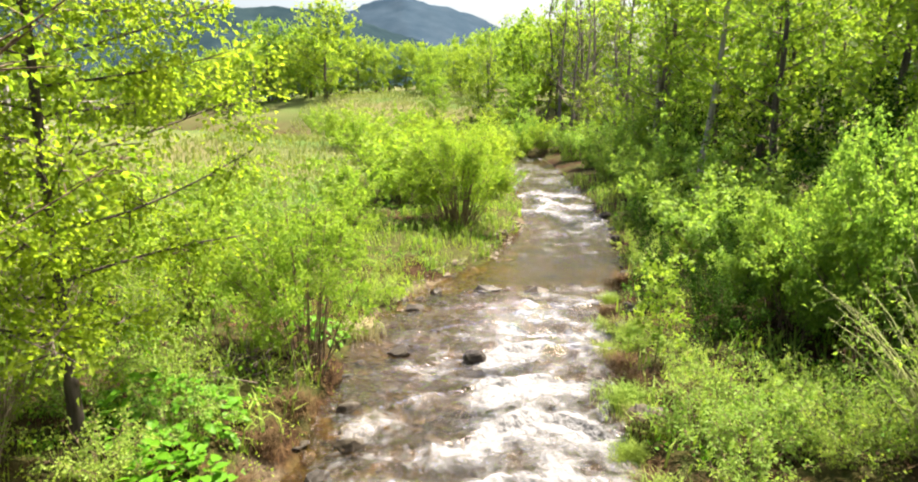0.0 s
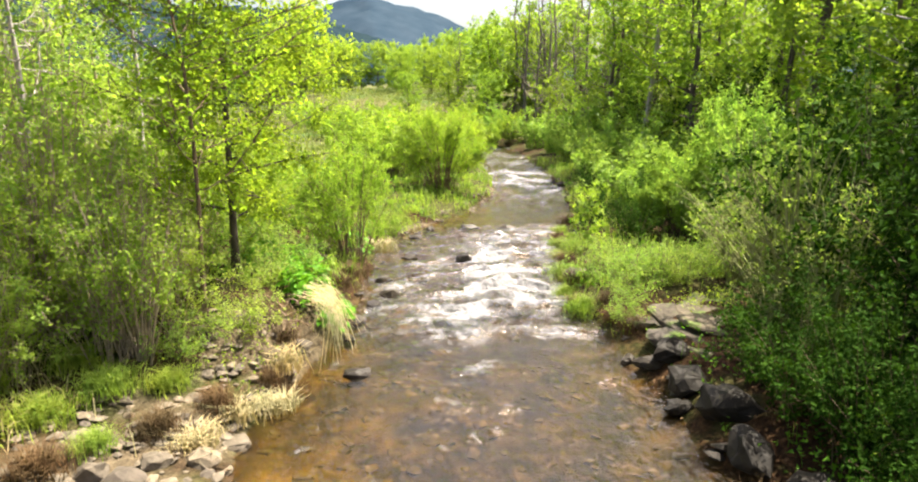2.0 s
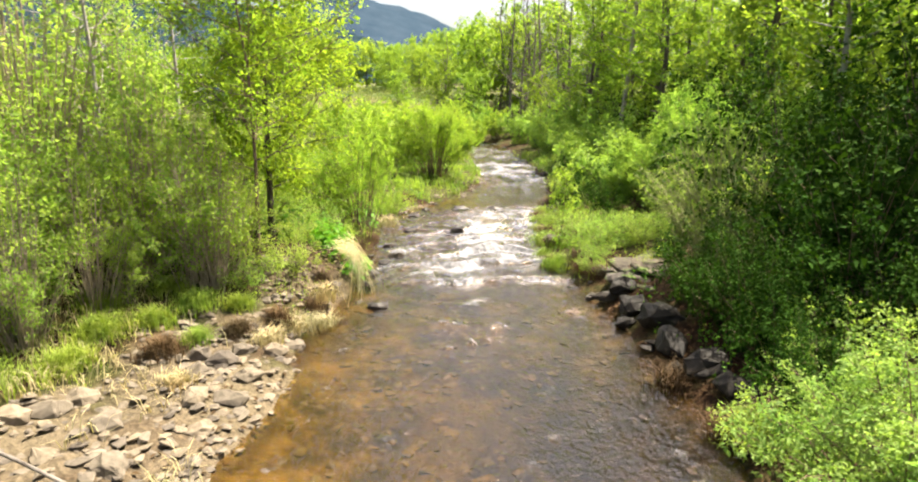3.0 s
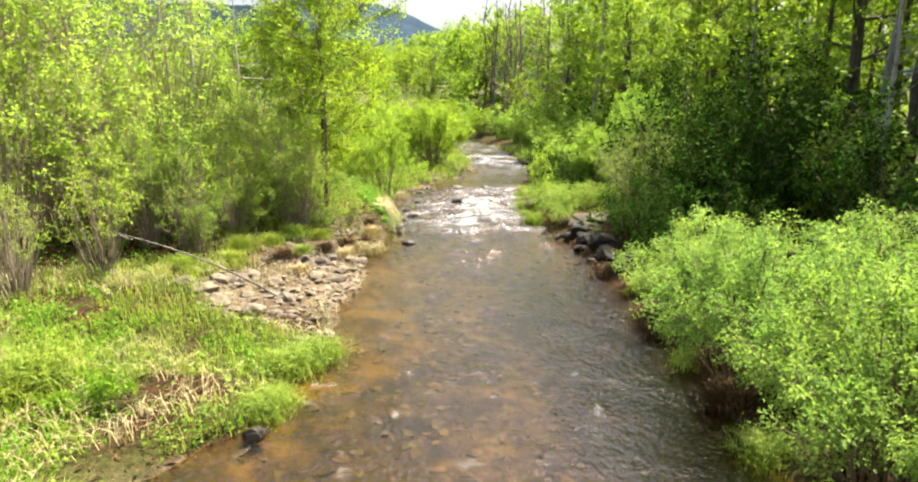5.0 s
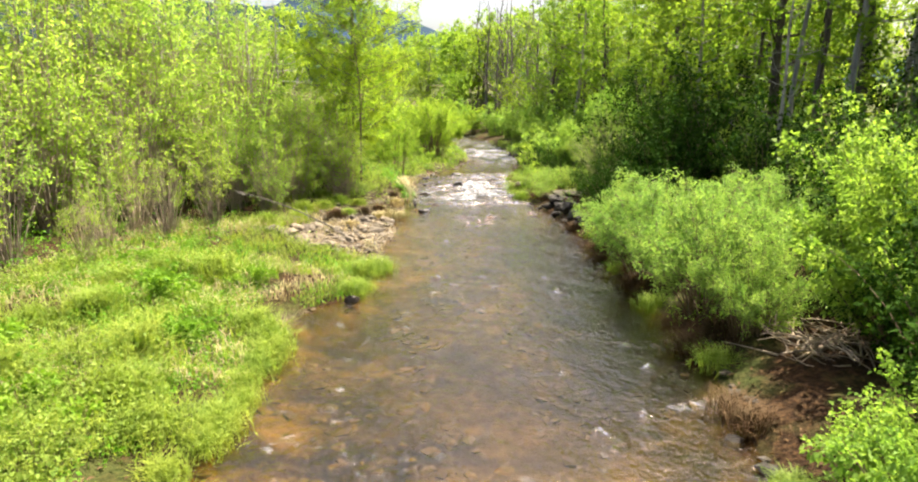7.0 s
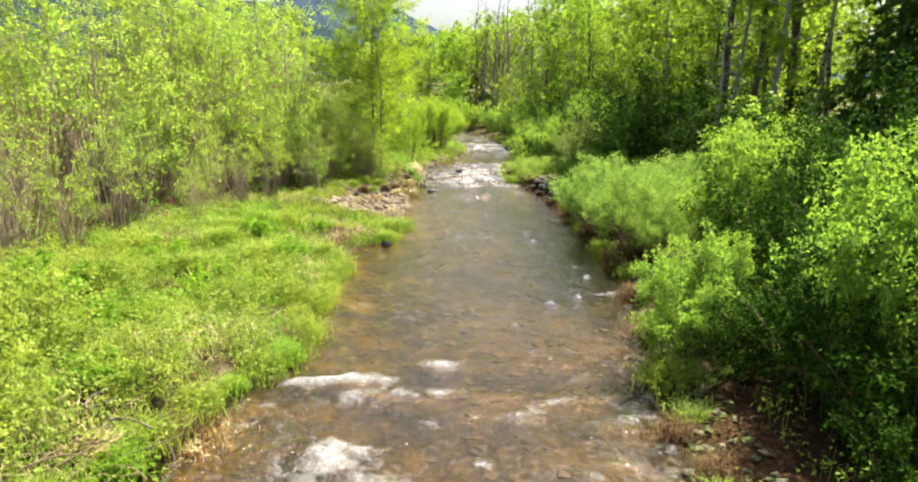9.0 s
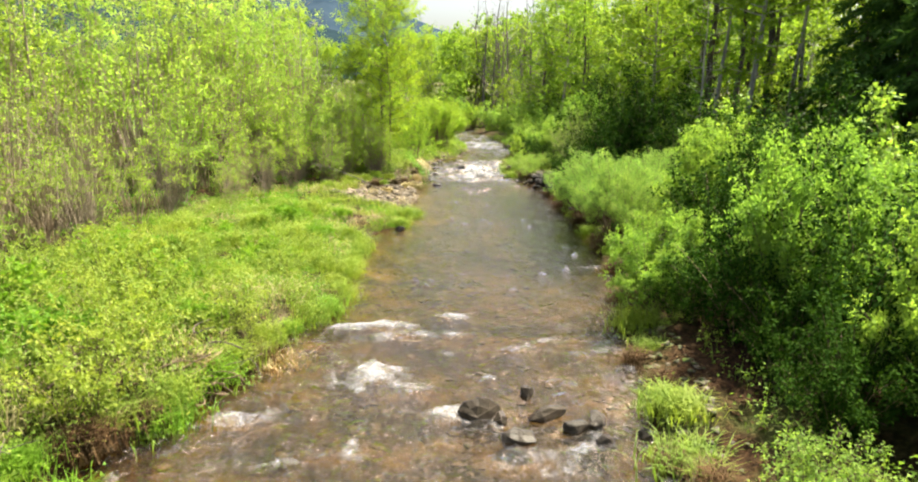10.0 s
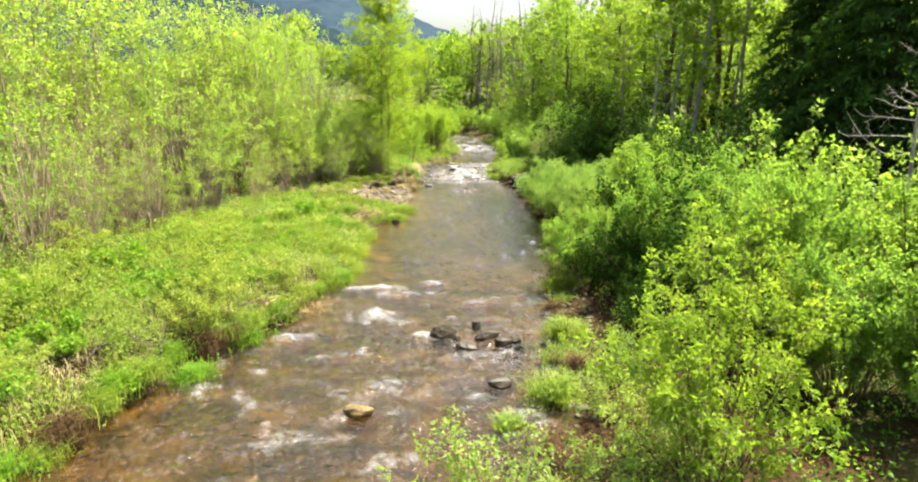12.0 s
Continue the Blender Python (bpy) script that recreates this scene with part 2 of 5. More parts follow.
    l.new(murk.outputs[0], fx.inputs[1])
    l.new(foam_glint.outputs[0], fx.inputs[2])
    l.new(fx.outputs[0], out.inputs["Surface"])
    return m


def hill_material(name, a, b, scale):
    m, nt, n, l, p, out = nodes_of(name)
    t = tex(nt, "ShaderNodeTexNoise", scale, 6.0, 0.65)
    r = ramp(nt, [(0.35, a), (0.65, b)])
    l.new(t.outputs["Fac"], r.inputs["Fac"])
    l.new(r.outputs["Color"], p.inputs["Base Color"])
    p.inputs["Roughness"].default_value = 1.0
    p.inputs["Specular IOR Level"].default_value = 0.0
    return m


LEAF_WILLOW = leaf_material("willow_leaf", (0.115, 0.19, 0.024), (0.19, 0.288, 0.042), (0.285, 0.385, 0.075), 0.58)
LEAF_ALDER = leaf_material("alder_leaf", (0.102, 0.188, 0.038), (0.176, 0.288, 0.06), (0.275, 0.39, 0.104), 0.55)
LEAF_SALLOW = leaf_material("sallow_leaf", (0.108, 0.195, 0.05), (0.182, 0.288, 0.08), (0.28, 0.39, 0.135), 0.54)
LEAF_SEDGE = leaf_material("bank_herb_leaf", (0.125, 0.205, 0.045), (0.205, 0.305, 0.07), (0.31, 0.41, 0.12), 0.55)
LEAF_MAPLE = leaf_material("maple_leaf", (0.112, 0.18, 0.02), (0.188, 0.28, 0.033), (0.29, 0.375, 0.06), 0.72)
LEAF_FOREST = leaf_material("forest_leaf", (0.095, 0.162, 0.024), (0.165, 0.256, 0.037), (0.268, 0.352, 0.066), 0.64)
LEAF_THICKET = leaf_material("thicket_leaf", (0.13, 0.212, 0.044), (0.208, 0.303, 0.068), (0.305, 0.398, 0.113), 0.66)
LEAF_HERB = leaf_material("herb_leaf", (0.05, 0.14, 0.01), (0.085, 0.22, 0.015), (0.15, 0.3, 0.03), 0.45, 0.45)
LEAF_CLOVER = leaf_material("clover_leaf", (0.085, 0.175, 0.018), (0.14, 0.26, 0.03), (0.22, 0.35, 0.055), 0.5)
LEAF_GRASS = leaf_material("grass_blade", (0.107, 0.16, 0.026), (0.183, 0.256, 0.048), (0.295, 0.36, 0.095), 0.5)
# near-black leaves: the deep shade between the shrubs is put into their colour
LEAF_SHADE = leaf_material("shade_dark_leaf", (0.009, 0.025, 0.0035), (0.018, 0.047, 0.006), (0.04, 0.085, 0.011), 0.25, 0.8, 0.03)
LEAF_DARK = leaf_material("hemlock_needles", (0.025, 0.065, 0.018), (0.048, 0.105, 0.028), (0.08, 0.145, 0.04), 0.2, 0.8, 0.03)
STRAW = leaf_material("dry_straw", (0.2, 0.16, 0.1), (0.3, 0.25, 0.165), (0.42, 0.36, 0.26), 0.25, 0.7)
STRAW_PALE = leaf_material("bleached_straw", (0.34, 0.29, 0.2), (0.46, 0.4, 0.29), (0.58, 0.52, 0.4), 0.3, 0.7)
MEADOW = leaf_material("meadow_blade", (0.085, 0.13, 0.028), (0.15, 0.185, 0.055), (0.23, 0.245, 0.1), 0.35)
BARK_TREE = bark_material("tree_bark", (0.035, 0.028, 0.022), (0.12, 0.1, 0.085))
BARK_GREY = bark_material("grey_bark", (0.16, 0.15, 0.14), (0.36, 0.34, 0.31))
BARK_SNAG = bark_material("snag_bark", (0.07, 0.06, 0.05), (0.2, 0.18, 0.155))
BARK_STEM = bark_material("shrub_bark", (0.07, 0.05, 0.033), (0.17, 0.125, 0.085), 30.0)
BARK_ROD = bark_material("osier_bark", (0.13, 0.15, 0.055), (0.27, 0.29, 0.13), 30.0)
BARK_PALE = bark_material("thicket_bark", (0.15, 0.122, 0.09), (0.32, 0.265, 0.2), 30.0)
STONE_DRY = stone_material("shale_dry", (0.062, 0.053, 0.041), (0.15, 0.13, 0.104))
STONE_WET = stone_material("stone_wet", (0.014, 0.0125, 0.011), (0.05, 0.043, 0.036), rough=0.42)
STONE_LEDGE = stone_material("shale_ledge", (0.042, 0.036, 0.027), (0.105, 0.091, 0.07), moss=0.4)
STONE_TAN = stone_material("stone_tan", (0.055, 0.041, 0.02), (0.13, 0.1, 0.05), rough=0.5)
# wet stone blackened: the shade under the bank is put into its colour
STONE_WET_SHADED = stone_material("stone_wet_shaded", (0.005, 0.0045, 0.004), (0.014, 0.012, 0.01), rough=0.6)
STONE_RIFFLE = stone_material("stone_brown", (0.011, 0.009, 0.007), (0.05, 0.041, 0.032), rough=0.55)
STONE_BED = stone_material("bed_cobble", (0.02, 0.0165, 0.01), (0.1, 0.084, 0.05), moss=0.3, rough=0.6)
STONE_MOSS = stone_material("stone_mossy", (0.05, 0.045, 0.038), (0.125, 0.11, 0.092), moss=0.45)
GROUND, WATER = ground_material(), water_material()
# aerial haze is mixed into the base colour of both hills as blue
HILL_FAR = hill_material("far_hill_forest_hazed", (0.017, 0.03, 0.046), (0.027, 0.042, 0.06), 0.012)
HILL_NEAR = hill_material("near_hill_forest_hazed", (0.009, 0.018, 0.024), (0.016, 0.028, 0.033), 0.02)


# ---------------------------------------------------------------- mesh tools
def build(name, v, f, mat, smooth=True):
    v, f = np.asarray(v, np.float32), np.asarray(f, np.int32)
    me = bpy.data.meshes.new(name)
    me.vertices.add(len(v))
    me.vertices.foreach_set("co", v.ravel())
    me.loops.add(f.size)
    me.loops.foreach_set("vertex_index", f.ravel())
    me.polygons.add(len(f))
    me.polygons.foreach_set("loop_start", np.arange(0, f.size, f.shape[1], dtype=np.int32))
    me.update(calc_edges=True)
    me.polygons.foreach_set("use_smooth", np.full(len(f), smooth))
    me.materials.append(mat)
    return me


def part(name, me, parent, label=""):
    ob = new(name, me)
    ob.parent = parent
    return tagged(ob, label)


def unit(v):
    return v / np.maximum(np.linalg.norm(v, axis=-1, keepdims=True), 1e-9)


def tubes(lines, sides):
    """One mesh of tapered tubes along polylines [(points, radii)]."""
    vs, fs, at = [], [], 0
    ang = np.arange(sides) * 2 * np.pi / sides
    for pts, rad in lines:
        k = len(pts)
        d = unit(np.gradient(pts, axis=0))
        ref = np.where(np.abs(d[:, 2:3]) > 0.9, np.array([[1.0, 0, 0]]), np.array([[0, 0, 1.0]]))
        a = unit(np.cross(d, ref))
        b = np.cross(d, a)
        ring = pts[:, None] + rad[:, None, None] * (np.cos(ang)[None, :, None] * a[:, None] + np.sin(ang)[None, :, None] * b[:, None])
        vs.append(ring.reshape(-1, 3))
        i, j = np.meshgrid(np.arange(k - 1), np.arange(sides), indexing="ij")
        j2 = (j + 1) % sides
        fs.append(np.stack([i * sides + j, i * sides + j2, (i + 1) * sides + j2, (i + 1) * sides + j], -1).reshape(-1, 4) + at)
        at += k * sides
    return np.concatenate(vs), np.concatenate(fs)


def leaves(rng, p, out, length, width, up=0.5, loose=0.8, far=False):
    """Folded leaf blades at the points p, growing towards out; plain ones where they stay far off."""
    n = len(p)
    d = unit(out + loose * rng.normal(size=(n, 3)))
    nr = rng.normal(size=(n, 3)) * 0.5 + np.array([0, 0, up + 0.25])
    side = unit(np.cross(d, nr))
    nr = np.cross(side, d)
    s = rng.uniform(0.65, 1.25, (n, 1))
    le, wi = length * s, width * s * 0.5
    tip = p + d * le - np.array([0, 0, 1.0]) * le * 0.15
    if far:
        q = p + d * le * 0.25
        v = np.stack([q + side * wi, tip, q - side * wi], 1).reshape(-1, 3)
        return v, np.arange(n * 3).reshape(-1, 3)
    mid = p + d * le * 0.45 + nr * wi * 0.45
    v = np.stack([p, mid + side * wi, tip, mid - side * wi], 1).reshape(-1, 3)
    b = np.arange(n)[:, None] * 4
    f = np.concatenate([b + np.array([[0, 1, 2]]), b + np.array([[0, 2, 3]])])
    return v, f


def value_noise(x, y, seed=0):
    xi, yi = np.floor(x).astype(np.int64), np.floor(y).astype(np.int64)
    fx, fy = x - xi, y - yi
    fx, fy = fx * fx * (3 - 2 * fx), fy * fy * (3 - 2 * fy)

    def h(a, b):
        q = (a * 374761393 + b * 668265263 + seed * 982451653) & 0x7fffffff
        q = ((q ^ (q >> 13)) * 1274126177) & 0x7fffffff
        return (q ^ (q >> 16)) % 65536 / 65535.0
    return (h(xi, yi) * (1 - fx) + h(xi + 1, yi) * fx) * (1 - fy) + (h(xi, yi + 1) * (1 - fx) + h(xi + 1, yi + 1) * fx) * fy


def fbm(x, y, seed=0, octaves=4):
    return sum((value_noise(x * 2 ** k, y * 2 ** k, seed + k) - 0.5) * 0.5 ** k for k in range(octaves))


# ---------------------------------------------------------------- lie of the land
LEFT_Y = [-60, -30, -19.3, -16.9, -15.6, -14, -12.4, -9.3, -6.6, -5.5, -3.6, -1.5, 0.7, 2.4, 4.1, 6.4, 9.5, 11.2, 13.9, 16.6, 20, 25, 34, 42, 47, 52, 60, 90]
LEFT_X = [-16, -10.5, -7.6, -6.75, -5.85, -5.35, -4.68, -4.25, -4.2, -3.35, -2.95, -2.7, -2.35, -2.5, -2.05, -1.9, -1.85, -1.8, -0.6, 1.0, 2.0, 2.6, 2.8, 3.2, 3.4, 0, -12, -60]
RIGHT_Y = [-60, -30, -20, -16.8, -15.1, -12, -9.6, -8.2, -7, -4, -1, 2.7, 5, 7, 9.9, 12, 14.3, 19.9, 27.7, 37, 44, 50, 58, 90]
RIGHT_X = [-8, -4.6, -1.9, -1.0, -0.5, 0.3, 1.1, 1.5, 1.6, 1.78, 2.1, 2.25, 2.1, 2.0, 2.7, 3.0, 3.8, 4.8, 5.6, 5.9, 6.6, 6.4, -4, -50]


def edges(y):
    w = 0.22 * fbm(y * 0.8, y * 0 + 3.3, 5, 3)
    w2 = 0.25 * fbm(y * 0.8, y * 0 + 9.3, 6, 3)
    return np.interp(y, LEFT_Y, LEFT_X) + w, np.interp(y, RIGHT_Y, RIGHT_X) + w2


def smooth(a, b, x):
    t = np.clip((x - a) / (b - a), 0, 1)
    return t * t * (3 - 2 * t)


def land(x, y):
    """Height of the ground, and how far outside the water's edge a place lies."""
    x, y = np.asarray(x, float), np.asarray(y, float)
    xl, xr = edges(y)
    dl, dr = xl - x, x - xr
    d = np.maximum(dl, dr)
    bank_l = np.interp(y, [-30, -13, -9.5, -4, -1, 1.5, 3.5, 6, 9, 13, 20, 40], [0.5, 0.5, 0.3, 0.3, 0.35, 0.45, 0.85, 0.75, 0.5, 0.35, 0.5, 0.5])
    soft_l = np.interp(y, [-13, -10, -3, 1.5, 3, 6, 9, 13, 18], [0.3, 0.9, 1.0, 0.8, 0.3, 0.35, 0.5, 1.0, 1.0])
    bank_r = np.interp(y, [-30, -18, -14, -8, 0, 3, 8, 14, 40], [0.5, 0.3, 0.35, 0.4, 0.4, 0.4, 0.3, 0.4, 0.45])
    soft_r = np.interp(y, [-18, -14, -8, 5, 14, 20], [0.9, 0.6, 0.5, 0.5, 0.6, 1.1])
    left = dl > dr
    bank, soft = np.where(left, bank_l, bank_r), np.where(left, soft_l, soft_r)
    o = np.maximum(d, 0)
    z = bank * (1 - np.exp(-o / soft)) + 0.035 * np.clip(o - 1.5, 0, 30)
    z = z + 0.22 * smooth(0.2, 1.5, o) * fbm(x * 0.7, y * 0.7, 2) + 0.1 * smooth(0.02, 0.3, o) * fbm(x * 3.1, y * 3.1, 8) + 0.07 * smooth(0.0, 0.15, o) * fbm(x * 6.5, y * 6.5, 18, 2)
    z = z + 0.055 * np.clip(y - 40, 0, 110) * smooth(2, 16, o)
    z = z + np.where(left, 0, 0.05) * np.clip(o - 12, 0, 40)
    inside = np.maximum(-d, 0)
    bed = -0.04 - 0.15 * (1 - np.exp(-inside / 0.6)) + 0.09 * fbm(x * 1.3, y * 1.3, 12) + 0.05 * fbm(x * 4, y * 4, 13)
    # bed lowered on the right so deeper brown stands for the shrubs' shade
    bed = bed - 0.4 * smooth(-11.0, -8.5, y) * smooth(2.0, -1.5, y) * smooth(0.1, 0.6, inside) * smooth(2.6, 1.0, -dr) + 0 * x
    bed = np.minimum(bed, -0.035)
    z = np.where(d > 0, z - 0.05 * np.exp(-o / 0.1), np.where(inside > 0.05, bed, np.minimum(bed, -0.05)))
    return z, d


def scree(x, y, d):
    """Whether a place lies on the bare shale of the left bank."""
    return (d > 0) & (x < np.interp(y, LEFT_Y, LEFT_X) + 0.1) & (d < np.interp(y, [-3.7, -3.2, -2.2, -1, 0, 1.5, 3.5, 3.9], [0, 0.5, 2.0, 2.6, 2.4, 1.5, 0.9, 0]) + 0.9 * fbm(x * 0.9, y * 0.9, 57))


def bare(x, y, d):
    """Whether no grass grows there: the scree, and a small silty landing at the water."""
    return scree(x, y, d) | (((x + 4.4) / 0.4) ** 2 + ((y + 6.5) / 0.6) ** 2 < 1 + 2.0 * fbm(x * 2, y * 2, 58))


def ground_z(x, y):
    return float(land(np.array([x]), np.array([y]))[0][0])


def spread(a, b, step, far_a, far_b, growth=1.22):
    core = list(np.arange(a, b + 1e-6, step))
    lo, s, q = [], step, a
    while q > far_a:
        s *= growth
        q -= s
        lo.append(q)
    hi, s, q = [], step, b
    while q < far_b:
        s *= growth
        q += s
        hi.append(q)
    return np.array(lo[::-1] + core + hi)


def grid_faces(nu, nv):
    i, j = np.meshgrid(np.arange(nu - 1), np.arange(nv - 1), indexing="ij")
    return np.stack([i * nv + j, (i + 1) * nv + j, (i + 1) * nv + j + 1, i * nv + j + 1], -1).reshape(-1, 4)


def attribute(me, name, values):
    a = me.attributes.new(name, 'FLOAT', 'POINT')
    a.data.foreach_set("value", np.asarray(values, np.float32))


gx = spread(-11, 7.5, 0.17, -3200, 3200)
gy = spread(-26, 24, 0.2, -3200, 3200)
GX, GY = np.meshgrid(gx, gy, indexing="ij")
GZ, GD = land(GX, GY)
ground_mesh = build("ground", np.stack([GX, GY, GZ], -1).reshape(-1, 3), grid_faces(len(gx), len(gy)), GROUND)
attribute(ground_mesh, "bed", smooth(0.0, -0.12, GD + 0.12 * fbm(GX * 2, GY * 2, 21)).ravel())
attribute(ground_mesh, "meadow", np.maximum(smooth(4, 9, GD) * smooth(14, 24, GY) * (GX < 3), 0.75 * smooth(6, 11, GD)).ravel())
turf_mask = smooth(0.1, 0.5, GD) * smooth(6.5, 4.5, GD) * (GX < np.interp(GY, LEFT_Y, LEFT_X)) * np.maximum(smooth(-2.8, -3.8, GY), smooth(12, 15, GY)) * smooth(-0.3, -0.1, fbm(GX * 0.9, GY * 0.9, 41))
attribute(ground_mesh, "turf", turf_mask.ravel())
attribute(ground_mesh, "silt", (0.9 * bare(GX, GY, GD) * smooth(-0.4, 0.05, fbm(GX * 1.4, GY * 1.4, 44))).ravel())
wade_l, wade_r = GX - edges(GY)[0], edges(GY)[1] - GX
rust_mask = np.maximum(smooth(2.1, 0.1, wade_l + 1.3 * fbm(GX * 0.9, GY * 0.7, 23)), 0.4 * smooth(0.8, 0.1, wade_r + 0.9 * fbm(GX * 0.9, GY * 0.7, 24)))
attribute(ground_mesh, "rust", (np.maximum(rust_mask, 0.55 * smooth(-10, -13, GY)) * (0.35 + 0.65 * smooth(8, 3, GY))).ravel())
ground = tagged(new("ground", ground_mesh), "brown soil and grass bank with rusty stream bed", "ground", kind="structure")


# single foam spots: (x, y, along x, along y, strength)
FOAM = [(-1.2, 7.3, 0.5, 0.4, 0.45), (-1.3, 6.2, 0.4, 0.35, 0.4), (-0.9, 5.3, 0.5, 0.25, 0.3),
        (-4.0, -13.1, 0.66, 0.15, 0.5), (-3.5, -13.5, 0.5, 0.2, 0.3), (-3.95, -14.75, 0.27, 0.32, 0.46), (-3.5, -15.2, 0.4, 0.3, 0.26), (-5.2, -15.8, 0.45, 0.2, 0.38), (-2.7, -12.7, 0.32, 0.18, 0.36), (-1.2, -15.5, 0.4, 0.2, 0.18), (-1.0, -16.4, 0.4, 0.25, 0.18), (-3.1, -15.95, 0.35, 0.2, 0.4), (-2.3, -16.9, 0.5, 0.25, 0.2), (-1.5, -17.4, 0.5, 0.3, 0.16), (-3.9, -18.0, 0.6, 0.5, 0.2), (-4.9, -19.2, 0.5, 0.3, 0.22),
        (0.6, -9.9, 0.3, 0.15, 0.2), (-0.3, 2.4, 0.4, 0.25, 0.3), (0.1, 3.4, 0.5, 0.3, 0.32)]


def water_mesh():
    ny, nx = 1150, 64
    y = np.concatenate([np.linspace(-36, 0, 360), np.linspace(0.04, 16, 480), np.linspace(16.1, 62, ny - 840)])
    xl, xr = edges(y)
    u = np.linspace(0, 1, nx)
    X = (xl - 0.35)[:, None] + u[None, :] * (xr - xl + 0.7)[:, None]
    Y = np.repeat(y[:, None], nx, 1)
    mid = np.interp(Y, [3, 5, 6.5, 9, 11, 13, 15], [0.6, 0.8, 1.15, 1.15, 1.5, 2.2, 2.8])
    rapid = smooth(3.4, 5.6, Y) * smooth(14.2, 12.6, Y) * np.exp(-(np.abs(X - mid + 0.12) / 1.8) ** 3)
    spot = np.zeros_like(X)
    for fx, fy, sx, sy, k in FOAM:
        spot = np.maximum(spot, (1.55 if fy < 0 else 1.0) * k * np.exp(-(((X - fx) / sx) ** 2 + ((Y - fy) / sy) ** 2) ** 1.5))
    riffle = smooth(18, 21, Y) * smooth(0.42, 0.75, value_noise(X * 1.3 + 0.3 * Y, Y * 0.95, 61)) * (0.42 + 0.35 * np.exp(-((Y - 27) / 4) ** 2))
    riffle = np.maximum(riffle, 0.3 * smooth(15.5, 17, Y) * smooth(0.62, 0.85, value_noise(X * 1.1, Y * 2.6, 62)))
    riffle = np.maximum(riffle, 0.36 * smooth(-12.0, -13.2, Y) * smooth(0.7, 0.88, value_noise(X * 3.2 + 0.6 * Y, Y * 3.4, 63)))
    # small white flecks on the calm pool, sun glints painted in as foam
    riffle = np.maximum(riffle, 0.42 * smooth(-12.5, -10.5, Y) * smooth(4.5, 2.5, Y) * smooth(0.86, 0.94, value_noise(X * 7.0, Y * 6.0, 67)) * smooth(0.4, 0.6, value_noise(X * 0.8, Y * 0.6, 68)))
    spot = np.maximum(spot, riffle)
    rough = np.clip(np.maximum(rapid, np.maximum(spot * 1.8, 0.55 * smooth(3, 6, Y) * smooth(15, 13, Y) + np.maximum(0.45 * smooth(16, 20, Y), 0.6 * smooth(-11.5, -14.0, Y) * (0.4 + 0.6 * smooth(0.35, 0.65, value_noise(X * 0.8, Y * 0.6, 65)))))), 0, 1)
    wx, wy = X + 0.5 * fbm(X * 0.9, Y * 0.9, 50), Y + 0.7 * fbm(X * 0.8, Y * 0.8, 51)
    ridged = 1 - np.abs(2 * value_noise(wx * 1.15, wy * 1.75, 33) - 1)
    ridged = 0.7 * ridged + 0.3 * (1 - np.abs(2 * value_noise(wx * 3.1, wy * 4.2, 34) - 1))
    cap = smooth(0.46, 0.74, value_noise(wx * 1.35, wy * 1.9 + 0.35 * X, 64))
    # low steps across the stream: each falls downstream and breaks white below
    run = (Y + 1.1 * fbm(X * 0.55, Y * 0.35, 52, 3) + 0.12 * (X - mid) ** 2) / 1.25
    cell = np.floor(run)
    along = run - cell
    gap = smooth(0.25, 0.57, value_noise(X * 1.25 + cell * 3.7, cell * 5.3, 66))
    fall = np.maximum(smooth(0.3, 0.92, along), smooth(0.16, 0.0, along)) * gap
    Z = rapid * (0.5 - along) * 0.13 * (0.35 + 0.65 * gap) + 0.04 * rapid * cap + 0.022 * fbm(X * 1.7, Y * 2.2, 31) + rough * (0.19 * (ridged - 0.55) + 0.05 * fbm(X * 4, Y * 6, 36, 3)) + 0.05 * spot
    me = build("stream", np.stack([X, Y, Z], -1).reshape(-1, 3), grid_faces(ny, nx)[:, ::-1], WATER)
    attribute(me, "chop", rough.ravel())
    attribute(me, "depth", np.clip(-land(X, Y)[0], 0, 1).ravel())
    attribute(me, "foam_glint", (spot + rapid * (0.12 + 0.22 * cap + 0.62 * fall + 0.5 * (ridged - 0.45)) + 0.06 * rough * ridged).ravel())
    return me


tagged(new("stream", water_mesh()), "clear shallow brown stream water with white riffles", "stream", kind="structure")


def ridge(name, label, mat, dist, az0, az1, heights, seed):
    n, k = 260, 40
    az = np.linspace(az0, az1, n)
    top = np.interp(az, [h[0] for h in heights], [h[1] for h in heights])
    v = []
    for i, t in enumerate(np.linspace(0, 1, k)):
        r = dist * (0.62 + 0.38 * t)
        a = np.radians(az)
        z = dist * np.tan(np.radians(top)) * t ** 0.9 + dist * 0.006 * fbm(az * 0.5, az * 0 + t * 6, seed, 5) + dist * 0.0025 * fbm(az * 6, az * 0 + t * 60, seed + 9, 3)
        v.append(np.stack([r * np.sin(a), r * np.cos(a), z], -1))
    v.append(v[-1] * np.array([1.25, 1.25, 0]) - np.array([0, 0, 20]))
    v = np.concatenate(v)
    return tagged(new(name, build(name, v, grid_faces(k + 1, n)[:, ::-1], mat)), label, "hill", kind="structure")


